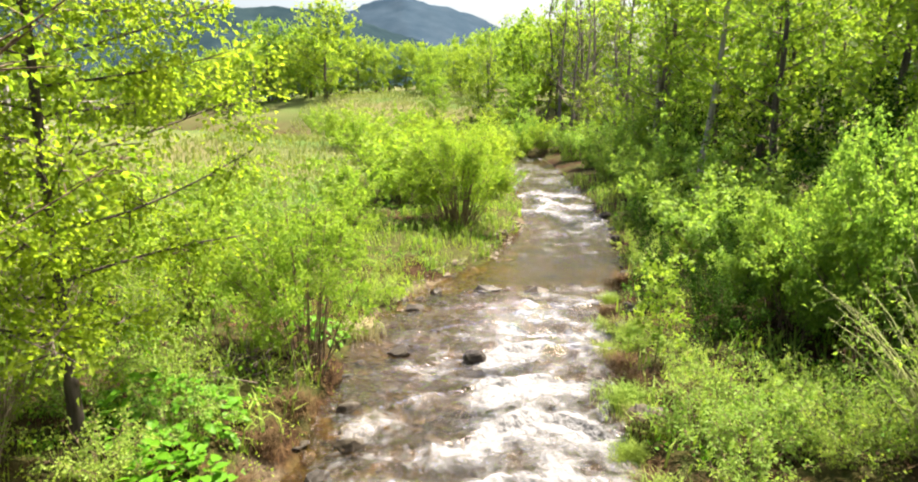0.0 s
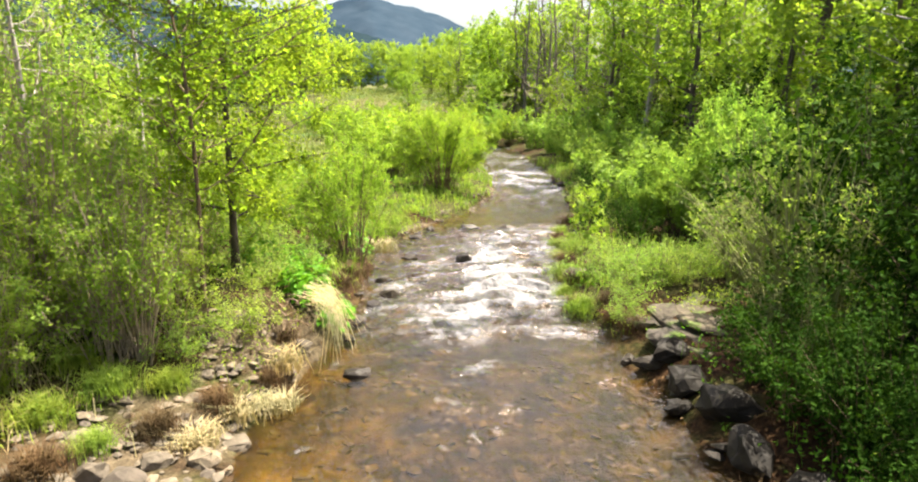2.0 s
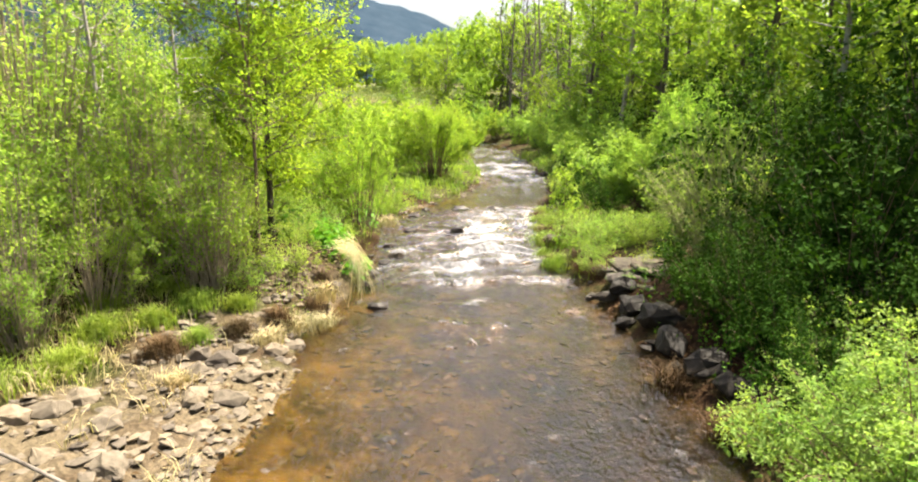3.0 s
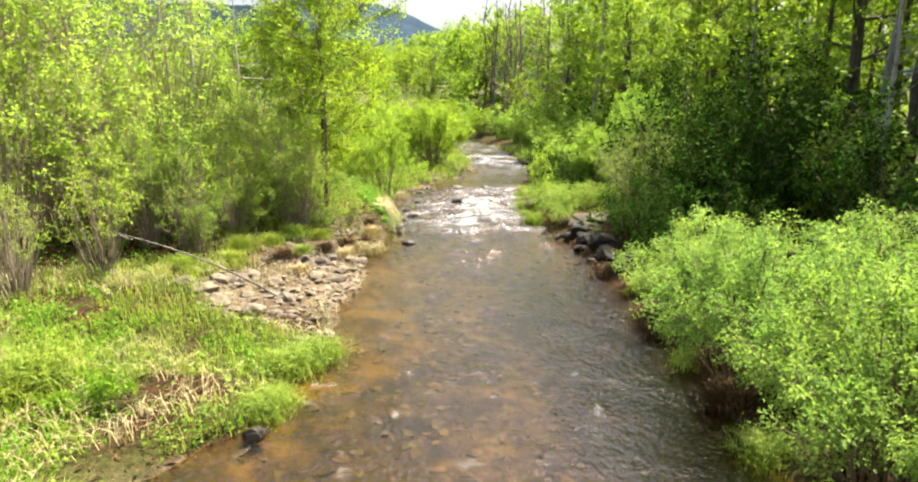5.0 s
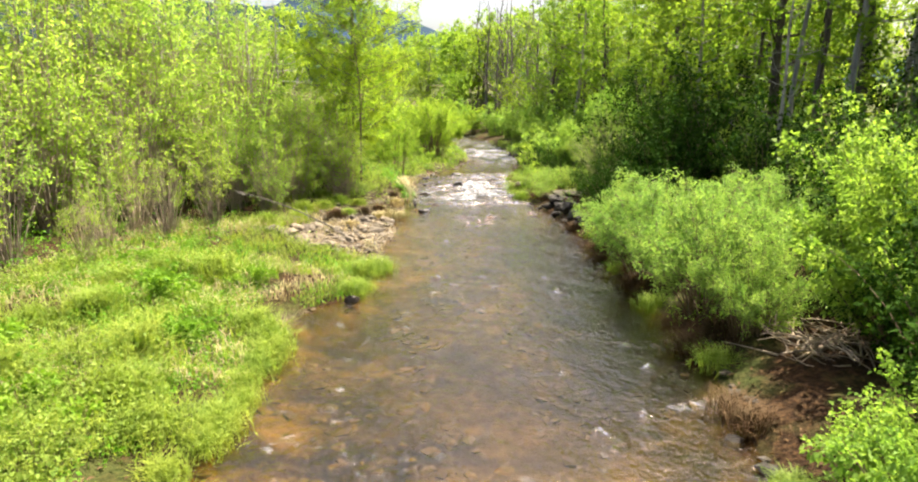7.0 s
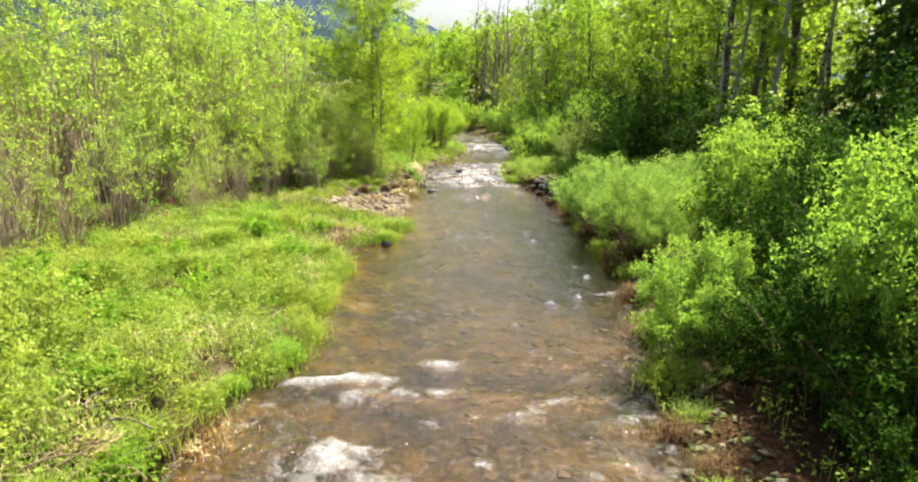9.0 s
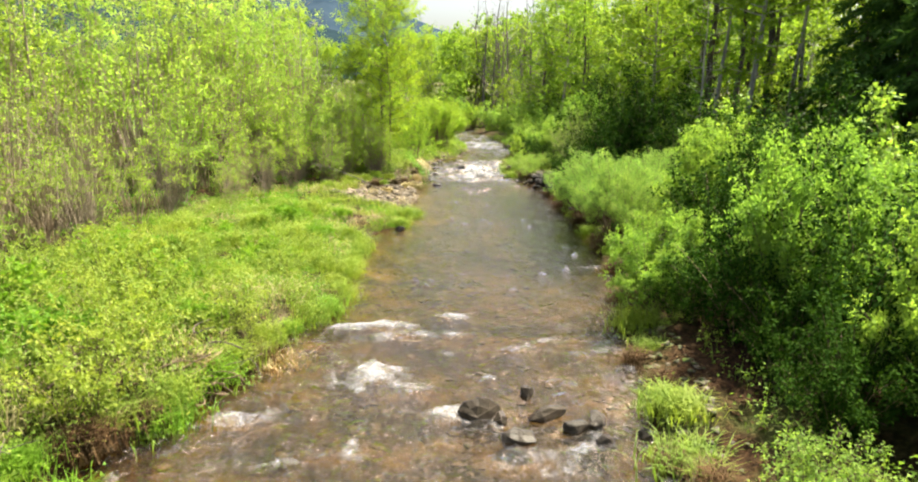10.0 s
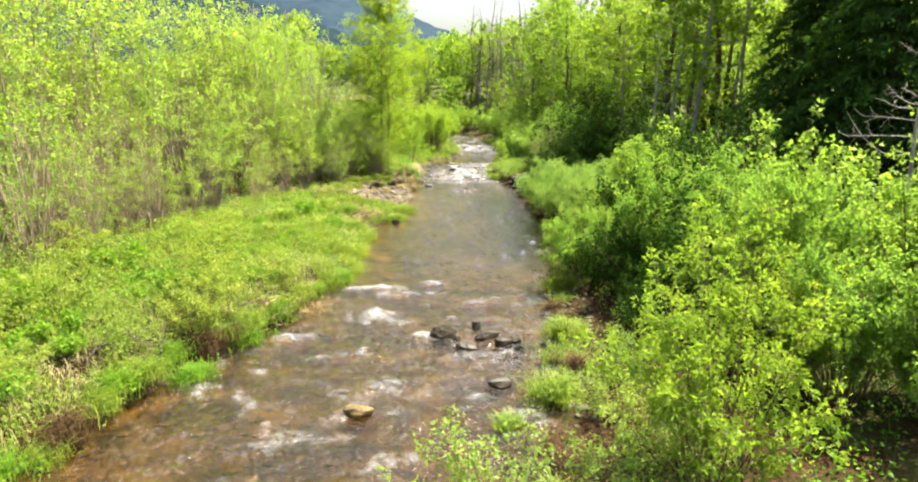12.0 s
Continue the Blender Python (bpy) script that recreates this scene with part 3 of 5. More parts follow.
ridge("backdrop_far_hill", "forested mountain ridge on the horizon, blue haze painted into its colour", HILL_FAR, 2600, -75, 60,
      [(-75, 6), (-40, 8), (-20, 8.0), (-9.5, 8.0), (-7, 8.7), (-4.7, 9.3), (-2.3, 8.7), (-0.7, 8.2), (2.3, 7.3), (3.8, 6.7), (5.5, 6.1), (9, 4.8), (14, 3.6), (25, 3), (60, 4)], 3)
ridge("backdrop_near_hill", "wooded hill behind the meadow, dark blue-green with painted haze", HILL_NEAR, 1300, -80, 40,
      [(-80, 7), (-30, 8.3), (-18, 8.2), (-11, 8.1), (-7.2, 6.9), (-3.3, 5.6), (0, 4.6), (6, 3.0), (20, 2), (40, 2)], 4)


# ---------------------------------------------------------------- growing things
def bezier(a, b, c, n):
    t = np.linspace(0, 1, n)[:, None]
    return (1 - t) ** 2 * a + 2 * t * (1 - t) * b + t * t * c


def joined(name, lines, sides, mat, ob):
    v, f = tubes(lines, sides)
    o = part(name, build(name, v, f, mat), ob)
    o["kind"] = "stuff"
    return o


def leafage(rng, name, lp, lo, mat, size, ob, far=False):
    v, f = leaves(rng, np.concatenate(lp), np.concatenate(lo), *size, far=far)
    o = part(name, build(name, v, f, mat, False), ob)
    o["kind"] = "stuff"
    return o


def shrub(rng, name, h, r, stems, twigs, per, leaf, bark, size, low=0.3, thick=0.014, flare=0.6, single=False, tuft=0.03, bare=True, far=False):
    """A many-stemmed shrub at the origin: an Empty with its stems, its twigs and its foliage."""
    lines, tw, lp, lo = [], [], [], []
    for i in range(stems):
        a, s = rng.uniform(0, 2 * math.pi), math.sqrt(rng.uniform(0.02, 1))
        o = np.array([math.cos(a), math.sin(a), 0])
        base = o * r * 0.18 * s + rng.normal(size=3) * np.array([0.05, 0.05, 0]) * r
        top = h * (1.0 - 0.5 * s * s) * rng.uniform(0.7, 1.06)
        tip = o * r * s * rng.uniform(0.8, 1.1) + np.array([0, 0, top])
        mid = o * r * s * flare * 0.6 + np.array([0, 0, top * 0.6]) + rng.normal(size=3) * 0.06 * r
        c = bezier(base - np.array([0, 0, 0.12]), mid, tip, 6)
        lines.append((c, np.linspace(thick, thick * 0.2, 6) * rng.uniform(0.7, 1.3)))
        for k in range(twigs):
            t = low + (1 - low) * rng.uniform(0, 1) ** 0.75
            q = t * 5
            i0 = min(int(q), 4)
            p = c[i0] + (c[i0 + 1] - c[i0]) * (q - i0)
            d = unit(o * 0.6 + rng.normal(size=3) * 0.75 + np.array([0, 0, 0.4]))
            L = rng.uniform(0.1, 0.26) * (0.5 * h + r) * 0.42
            e = p + d * L + np.array([0, 0, -0.05 * L])
            if e[2] < 0.05:
                continue
            tw.append((np.stack([p, e]), np.array([0.0045, 0.0015])))
            m = max(2, int(per * rng.uniform(0.6, 1.4)))
            u = np.where(rng.uniform(size=(m, 1)) < 0.55, rng.uniform(0.88, 1.04, (m, 1)), rng.uniform(0.15, 0.9, (m, 1)))
            off = rng.normal(size=(m, 3)) * tuft * (1.15 - 0.5 * u)
            lp.append(p + (e - p) * u + off)
            lo.append(d[None] * 0.6 + unit(off) * 0.8)
    ob = new(name)
    if single:
        for ln in lines:
            v, f = tubes([ln], 5)
            part("stem", build("stem", v, f, bark), ob)
    else:
        joined("stemwork", lines, 4, bark, ob)
    if bare:
        joined("twigwork", tw, 3, bark, ob)
    leafage(rng, "foliage", lp, lo, leaf, size, ob, far)
    return ob


def tree(rng, name, h, r, limbs, twigs, per, leaf, bark, size, first=0.3, girth=0.16, lean=0.3, top_r=0.25, rise=0.5, single=False, bare=False):
    """A broadleaf tree at the origin: an Empty with trunk, limbs and crown."""
    n = 9
    t = np.linspace(0, 1, n)
    wob = np.cumsum(rng.normal(size=(n, 2)) * 0.007 * h, 0)
    trunk = np.stack([wob[:, 0] + lean * t * t, wob[:, 1], t * h * 0.97 - 0.25 * (t == 0)], -1)
    rad = girth * (1 - 0.86 * t) + 0.35 * girth * np.exp(-t * 18)
    lines, tw, lp, lo = [], [], [], []
    for i in range(limbs):
        f = first + (1 - first) * ((i + rng.uniform(0, 1)) / limbs) ** 0.9
        q = min(f, 0.985) * (n - 1)
        i0 = int(q)
        p = trunk[i0] + (trunk[i0 + 1] - trunk[i0]) * (q - i0)
        a = i * 2.4 + rng.uniform(-0.5, 0.5)
        o = np.array([math.cos(a), math.sin(a), 0])
        shape = max(top_r, math.sin((0.22 + 0.64 * (f - first) / (1 - first)) * math.pi))
        L = r * shape * rng.uniform(0.7, 1.15)
        e = p + o * L + np.array([0, 0, L * rise * rng.uniform(0.3, 1.3)])
        c = bezier(p, p + o * L * 0.5 + np.array([0, 0, L * rise * 0.2]) + rng.normal(size=3) * 0.06 * L, e, 6)
        w = np.interp(f, t, rad) * 0.36
        lines.append((c, np.linspace(w, 0.006, 6)))
        for k in range(twigs):
            u = rng.uniform(0.15, 1) * 5
            j = min(int(u), 4)
            s = c[j] + (c[j + 1] - c[j]) * (u - j)
            d = unit(o * 0.5 + rng.normal(size=3) * np.array([0.9, 0.9, 0.7]) + np.array([0, 0, 0.15]))
            l2 = rng.uniform(0.25, 0.6) * (0.3 + 0.28 * r)
            g = s + d * l2
            tw.append((np.stack([s, g]), np.array([0.007, 0.002])))
            m = max(2, int(per * rng.uniform(0.5, 1.5)))
            lp.append(s + (g - s) * np.where(rng.uniform(size=(m, 1)) < 0.6, rng.uniform(0.85, 1.1, (m, 1)), rng.uniform(0.2, 0.85, (m, 1))) + rng.normal(size=(m, 3)) * 0.075 * l2 / 0.4)
            lo.append(np.repeat(d[None], m, 0))
    ob = new(name)
    v0, f0 = tubes([(trunk, rad)], 9)
    part("trunk", build("trunk", v0, f0, bark), ob)
    if single:
        for ln in lines:
            v, f = tubes([ln], 6)
            part("limb", build("limb", v, f, bark), ob)
    else:
        joined("limbwork", lines, 4, bark, ob)
    if bare:
        joined("twigwork", tw, 3, bark, ob)
    leafage(rng, "crown", lp, lo, leaf, size, ob, not bare)
    return ob


def conifer(rng, name, h, r):
    n = 9
    t = np.linspace(0, 1, n)
    trunk = np.stack([t * 0, t * 0, t * h], -1)
    lines, lp, lo = [], [], []
    for i in range(110):
        f = 0.05 + 0.93 * i / 110
        a = i * 2.4 + rng.uniform(-0.3, 0.3)
        o = np.array([math.cos(a), math.sin(a), 0])
        L = r * (1 - f) ** 0.75 * rng.uniform(0.75, 1.1) + 0.15
        p = np.array([0, 0, f * h])
        c = bezier(p, p + o * L * 0.5 + np.array([0, 0, 0.1 * L]), p + o * L - np.array([0, 0, 0.22 * L]), 6)
        lines.append((c, np.linspace(0.03, 0.006, 6)))
        m = int(60 + 60 * L)
        u = rng.uniform(0.1, 1.02, (m, 1))
        q = c[0] * (1 - u) ** 2 + 2 * u * (1 - u) * (p + o * L * 0.5 + np.array([0, 0, 0.1 * L])) + u * u * c[-1]
        side = np.array([-o[1], o[0], 0])
        q = q + side * rng.normal(size=(m, 1)) * 0.2 * L * (1.1 - u * 0.7) + rng.normal(size=(m, 3)) * np.array([0.03, 0.03, 0.04])
        lp.append(q)
        lo.append(np.repeat((o * 0.8 - np.array([0, 0, 0.3]))[None], m, 0))
    ob = new(name)
    v0, f0 = tubes([(trunk, 0.2 * (1 - 0.9 * t))], 8)
    part("trunk", build("trunk", v0, f0, BARK_TREE), ob)
    v1, f1 = tubes(lines, 4)
    part("boughwork", build("boughwork", v1, f1, BARK_TREE), ob)["kind"] = "stuff"
    v, f = leaves(rng, np.concatenate(lp), np.concatenate(lo), 0.3, 0.1, 1.2, 0.5)
    part("foliage", build("foliage", v, f, LEAF_DARK, False), ob)["kind"] = "stuff"
    return ob


def bare_tree(rng, name, h, bark, limbs=14, girth=0.08, reach=0.35, climb=0.35):
    n = 8
    t = np.linspace(0, 1, n)
    wob = np.cumsum(rng.normal(size=(n, 2)) * 0.02 * h, 0)
    trunk = np.stack([wob[:, 0], wob[:, 1], t * h - 0.2 * (t == 0)], -1)
    lines, tw = [(trunk, girth * (1 - 0.9 * t))], []
    for i in range(limbs):
        f = rng.uniform(0.2, 0.97)
        q = f * (n - 1)
        i0 = int(q)
        p = trunk[i0] + (trunk[min(i0 + 1, n - 1)] - trunk[i0]) * (q - i0)
        a = rng.uniform(0, 2 * math.pi)
        o = np.array([math.cos(a), math.sin(a), 0])
        L = h * reach * rng.uniform(0.4, 1) * (1.15 - f)
        e = p + o * L + np.array([0, 0, L * rng.uniform(climb - 0.45, climb + 0.45)])
        c = bezier(p, p + o * L * 0.5 + rng.normal(size=3) * 0.1 * L, e, 6)
        lines.append((c, np.linspace(girth * 0.35 * (1.1 - f), 0.005, 6)))
        for k in range(7):
            u = rng.uniform(0.25, 1) * 5
            j = min(int(u), 4)
            s = c[j] + (c[j + 1] - c[j]) * (u - j)
            d = unit(o * 0.6 + rng.normal(size=3) * 0.6 + np.array([0, 0, 0.3]))
            m = s + d * L * 0.16
            tw.append((np.stack([s, m, m + unit(d + rng.normal(size=3) * 0.4) * L * 0.14]), np.array([0.007, 0.005, 0.002])))
    ob = new(name)
    v0, f0 = tubes(lines[:1], 8)
    part("trunk", build("trunk", v0, f0, bark), ob)
    for ln in lines[1:]:
        v1, f1 = tubes([ln], 5)
        part("limb", build("limb", v1, f1, bark), ob)
    joined("twigwork", tw, 3, bark, ob)
    return ob


def stand(ob, x, y, turn=0.0, scale=1.0, sink=0.03, tall=1.0):
    ob.matrix_world = pose(x, y, ground_z(x, y) - sink, 0, 0, turn) @ Matrix.Diagonal((scale, scale, scale * tall, 1))
    return ob


def again(ob, x, y, turn=0.0, scale=1.0, sink=0.03, tall=1.0):
    c = copy_thing(ob, Matrix())
    c.matrix_basis = pose(x, y, ground_z(x, y) - sink, 0, 0, turn) @ Matrix.Diagonal((scale, scale, scale * tall, 1))
    return c


R = np.random.default_rng(7)

# left bank: the maple that leans over the stream
maple = stand(tree(R, "maple_tree", 8.8, 2.1, 64, 24, 36, LEAF_MAPLE, BARK_TREE, (0.056, 0.046, 0.6), first=0.1, girth=0.062, lean=0.4, rise=0.35, single=True, bare=True), -3.75, 5.7, 40)
tagged(maple, "yellow-green maple tree with a dark trunk on the bank", "tree")

birch = stand(tree(R, "bank_tree", 6.4, 1.75, 40, 14, 13, LEAF_MAPLE, BARK_STEM, (0.06, 0.046, 0.6), first=0.24, girth=0.034, lean=0.5, rise=0.6, single=True, bare=True), -3.45, 3.3, 200)
tagged(birch, "airy yellow-green tree with thin limbs on the cut bank", "tree")

# willow shrubs along the left bank
willow_a = stand(shrub(R, "willow_shrub", 3.3, 1.5, 30, 15, 24, LEAF_WILLOW, BARK_STEM, (0.075, 0.03), low=0.4, single=True, tuft=0.045), -2.25, 8.7, 10, 0.92)
tagged(willow_a, "yellow-green willow shrub with many brown stems", "shrub", "streamside willows")
willow_b = stand(shrub(R, "willow_shrub", 3.3, 2.1, 56, 16, 18, LEAF_WILLOW, BARK_STEM, (0.11, 0.04), low=0.42, thick=0.017, flare=0.75, single=True, tuft=0.06), 0.0, 19.4, 0)
tagged(willow_b, "rounded bright green willow shrub on a grassy point", "shrub", "streamside willows")
willow_c = stand(shrub(R, "willow_shrub", 3.2, 2.0, 26, 12, 14, LEAF_WILLOW, BARK_STEM, (0.16, 0.085), low=0.2, tuft=0.06, far=True), -1.8, 22.5, 0)
tagged(willow_c, "bright green willow shrub at the meadow's edge", "shrub", "meadow willows")
for x, y, s, t in [(-3.7, 12.3, 0.7, 130), (-5.6, 14.5, 0.75, 200), (1.0, 25.5, 0.95, 250), (-2.5, 27.5, 0.95, 20), (1.2, 31, 1.0, 80), (-6.8, 10.6, 0.95, 300), (-4.6, 10.0, 0.75, 210), (0.5, 37, 1.05, 170), (-3.5, 34, 1.0, 10), (1.6, 43, 1.1, 40), (-7.5, 45, 1.2, 140), (-2.0, 50, 1.2, 90), (3.5, 56, 1.3, 0), (-4.5, 60, 1.4, 50), (-12, 58, 1.3, 120), (-9, 15.5, 0.8, 60), (-3.0, 18.4, 0.8, 280), (-2.0, 24.3, 1.15, 15), (-5.6, 38, 1.1, 230), (-6.8, 18.0, 0.75, 310)]:
    again(willow_c, x, y, t, s)
for x, y, s, t in [(-2.9, 15.6, 0.45, 20), (-12, 13, 1.0, 200), (-1.0, 40, 0.9, 33), (4.6, 50, 1.0, 70), (7.0, 51, 1.1, 10), (2.4, 47.8, 0.9, 220)]:
    again(willow_c, x, y, t, s)

again(willow_a, 1.6, -19.0, 200, 0.6)
again(willow_a, -0.55, -20.95, 40, 0.85)

# right bank shrubs
sallow = stand(shrub(R, "sallow_shrub", 2.1, 1.4, 58, 15, 23, LEAF_SALLOW, BARK_STEM, (0.05, 0.025), low=0.42, thick=0.012, single=True, tuft=0.05), 2.6, -3.3, 0, 0.95, tall=0.75)
tagged(sallow, "dense pale green fine-leaved sallow overhanging the stream", "shrub", "sallows by the pool")
for x, y, s, t, tall in [(2.1, -5.3, 1.0, 80, 0.9), (2.05, -7.4, 0.95, 40, 1.0), (1.95, -8.6, 0.6, 140, 1.1), (4.2, -4.6, 1.0, 190, 0.8), (3.5, -6.4, 0.9, 300, 0.95)]:
    again(sallow, x, y, t, s, tall=tall)
for x, y, s, t, tall in [(-8.3, -20.2, 0.6, 20, 1.0), (-8.0, -21.6, 0.65, 140, 0.9), (-9.2, -19.0, 0.6, 260, 1.0)]:
    again(sallow, x, y, t, s, tall=tall)
alder = stand(shrub(R, "alder_shrub", 2.3, 1.4, 34, 16, 26, LEAF_ALDER, BARK_STEM, (0.059, 0.038), low=0.3, single=True, bare=False, tuft=0.05), 4.5, -7.8, 0, 1.15)
tagged(alder, "dense bright green alder shrub beside the stream", "shrub", "streamside alders")
for x, y, s, t, tall in [(3.3, -9.4, 1.0, 10, 1.1), (0.35, -13.3, 0.72, 200, 1.0), (1.0, -12.6, 0.6, 100, 1.1), (1.35, -15.1, 0.85, 260, 1.45), (2.5, -17.3, 0.95, 20, 1.25), (1.7, -17.2, 0.75, 150, 1.45), (3.4, -14.4, 1.1, 330, 0.95), (2.5, -20.3, 0.95, 215, 1.1),
                         (2.0, -19.5, 0.85, 300, 1.0), (5.6, 10.6, 1.0, 10, 1.0), (5.5, 9.7, 0.95, 75, 1.0), (6.0, 8.3, 1.15, 300, 1.25), (6.9, 10.2, 1.15, 20, 1.35), (7.3, 7.4, 1.2, 130, 1.2), (4.4, -11.6, 1.15, 45, 0.95), (4.6, -17.4, 1.1, 110, 1.1)]:
    again(alder, x, y, t, s, tall=tall)
alder_far = stand(shrub(R, "alder_shrub", 2.4, 1.6, 22, 14, 12, LEAF_ALDER, BARK_STEM, (0.13, 0.09), low=0.06, tuft=0.06, bare=False, far=True), 7.6, 11.8, 0, 1.2)
tagged(alder_far, "leafy green alder shrub at the edge of the wood", "shrub", "alders by the wood")
for x, y, s, t, tall in [(5.9, 14.2, 0.95, 170, 0.9), (6.4, 16.8, 1.0, 220, 1.0), (6.4, 21.0, 0.9, 20, 1.0), (7.4, 25.5, 1.0, 130, 1.0), (7.6, 31.0, 1.05, 260, 1.1), (8.2, 38, 1.2, 50, 1.1), (8.0, 44, 1.3, 100, 1.1), (5.4, 53, 1.4, 200, 1.1), (7.6, 7.6, 1.1, 240, 1.0), (7.4, 0.5, 1.1, 320, 1.1), (6.4, -4.8, 1.1, 30, 1.2), (8.4, 15.5, 1.1, 100, 1.0)]:
    again(alder_far, x, y, t, s, tall=tall)
for x, y, s, t, tall in [(8.5, 20, 1.2, 10, 1.1), (7.0, -10.5, 1.2, 70, 1.2), (7.2, -14.5, 1.2, 190, 1.2), (9.5, 28, 1.2, 300, 1.2), (10, 35, 1.3, 20, 1.2), (11, 41, 1.3, 90, 1.2), (9.5, 4.0, 1.3, 10, 1.2), (9.0, -2.0, 1.2, 80, 1.1), (6.9, 13.6, 0.9, 60, 1.0)]:
    again(alder_far, x, y, t, s, tall=tall)
# added dark shrubs that fill the gaps where the bank has only deep shade
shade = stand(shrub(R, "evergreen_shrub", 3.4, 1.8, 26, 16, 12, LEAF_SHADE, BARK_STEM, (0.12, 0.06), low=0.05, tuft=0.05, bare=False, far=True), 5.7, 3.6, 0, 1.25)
tagged(shade, "near-black leafy shrub standing in for deep shade on the bank", "shrub", "dark shrubs")
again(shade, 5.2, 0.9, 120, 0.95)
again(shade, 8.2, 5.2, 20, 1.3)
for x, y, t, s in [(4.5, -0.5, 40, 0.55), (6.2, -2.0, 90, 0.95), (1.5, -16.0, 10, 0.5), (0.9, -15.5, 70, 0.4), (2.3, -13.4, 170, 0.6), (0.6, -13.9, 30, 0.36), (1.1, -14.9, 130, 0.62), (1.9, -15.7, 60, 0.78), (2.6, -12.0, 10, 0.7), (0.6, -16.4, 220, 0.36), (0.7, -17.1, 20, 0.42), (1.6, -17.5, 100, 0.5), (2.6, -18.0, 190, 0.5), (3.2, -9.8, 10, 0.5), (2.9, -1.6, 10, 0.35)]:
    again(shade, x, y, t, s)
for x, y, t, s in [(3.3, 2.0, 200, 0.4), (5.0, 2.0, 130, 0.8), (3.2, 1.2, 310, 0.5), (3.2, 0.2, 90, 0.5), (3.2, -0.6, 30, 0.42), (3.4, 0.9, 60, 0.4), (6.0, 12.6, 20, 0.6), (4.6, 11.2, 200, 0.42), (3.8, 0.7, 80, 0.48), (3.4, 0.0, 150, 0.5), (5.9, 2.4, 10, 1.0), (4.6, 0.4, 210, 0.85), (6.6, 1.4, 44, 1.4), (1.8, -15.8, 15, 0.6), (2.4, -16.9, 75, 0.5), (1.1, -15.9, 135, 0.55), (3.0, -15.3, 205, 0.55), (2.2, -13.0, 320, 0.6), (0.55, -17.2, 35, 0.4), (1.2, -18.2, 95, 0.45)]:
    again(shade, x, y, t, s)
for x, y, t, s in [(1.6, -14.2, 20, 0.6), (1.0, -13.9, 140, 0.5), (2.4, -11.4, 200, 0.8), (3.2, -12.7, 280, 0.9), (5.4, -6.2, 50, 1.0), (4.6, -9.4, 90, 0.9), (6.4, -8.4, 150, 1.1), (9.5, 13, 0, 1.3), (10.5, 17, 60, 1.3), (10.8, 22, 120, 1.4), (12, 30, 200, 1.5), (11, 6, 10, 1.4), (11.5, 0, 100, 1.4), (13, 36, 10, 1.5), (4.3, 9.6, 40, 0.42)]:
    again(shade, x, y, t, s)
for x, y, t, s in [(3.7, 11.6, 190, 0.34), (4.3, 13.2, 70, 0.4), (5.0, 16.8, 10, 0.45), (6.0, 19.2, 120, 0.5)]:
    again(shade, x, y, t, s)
osier = stand(shrub(R, "osier_shrub", 2.9, 1.35, 58, 5, 6, LEAF_SEDGE, BARK_ROD, (0.065, 0.02), low=0.4, thick=0.019, flare=0.35, single=True), 4.9, 5.7, 0)
tagged(osier, "upright osier shrub with bare grey-green rods", "shrub", "osiers on the bank")
for x, y, s, t in [(4.3, 3.3, 1.05, 60), (4.7, 4.4, 1.0, 130), (4.2, 2.3, 0.85, 250)]:
    again(osier, x, y, t, s)
low = stand(shrub(R, "low_shrub", 0.9, 0.8, 24, 10, 11, LEAF_SEDGE, BARK_STEM, (0.055, 0.026), low=0.12, thick=0.006, far=True), 2.75, 6.6, 0)
tagged(low, "low twiggy green shrub on the stream bank", "shrub", "low bank shrubs")
for x, y, s, t in [(4.2, -1.6, 1.3, 20), (5.0, -0.4, 1.3, 70), (3.6, 0.2, 1.0, 140), (4.9, 1.9, 1.2, 190), (3.5, 6.3, 1.0, 230), (4.6, 15.6, 1.0, 10), (3.4, 7.4, 1.0, 50), (2.9, 5.7, 0.9, 110), (2.9, 9.9, 0.7, 280), (0.3, -13.9, 0.5, 20), (2.3, -8.7, 0.6, 80), (2.4, -1.9, 0.8, 20), (2.3, -4.2, 0.7, 20), (-2.75, -20.75, 1.35, 10)]:
    again(low, x, y, t, s)
for x, y, s, t in [(-1.2, -21.2, 1.0, 190), (-2.9, 5.9, 0.9, 60), (-1.5, 12.4, 0.8, 140), (-3.6, 7.4, 1.0, 300), (-5.2, 7.2, 1.2, 220), (-0.5, -18.3, 0.8, 80), (-1.0, -19.3, 0.7, 10), (-0.9, -20.3, 0.9, 250), (-0.2, -18.0, 0.7, 20), (3.9, -0.6, 1.2, 75), (3.3, -1.2, 0.9, 10), (-3.0, 3.1, 0.8, 40)]:
    again(low, x, y, t, s)
for x, y, s, t in [(-3.5, 2.6, 0.7, 120), (-5.0, 4.2, 1.2, 10), (-3.1, 5.0, 0.8, 330), (-4.1, 6.4, 1.1, 75), (3.2, 8.2, 0.8, 130), (4.0, 6.6, 0.9, 10), (4.5, 6.1, 0.8, 80), (3.9, 5.9, 0.8, 150), (4.9, 6.9, 0.9, 220), (4.3, 7.5, 0.8, 290), (5.6, 7.3, 1.0, 30), (5.3, 6.3, 0.9, 100), (2.5, 4.6, 0.6, 100)]:
    again(low, x, y, t, s)
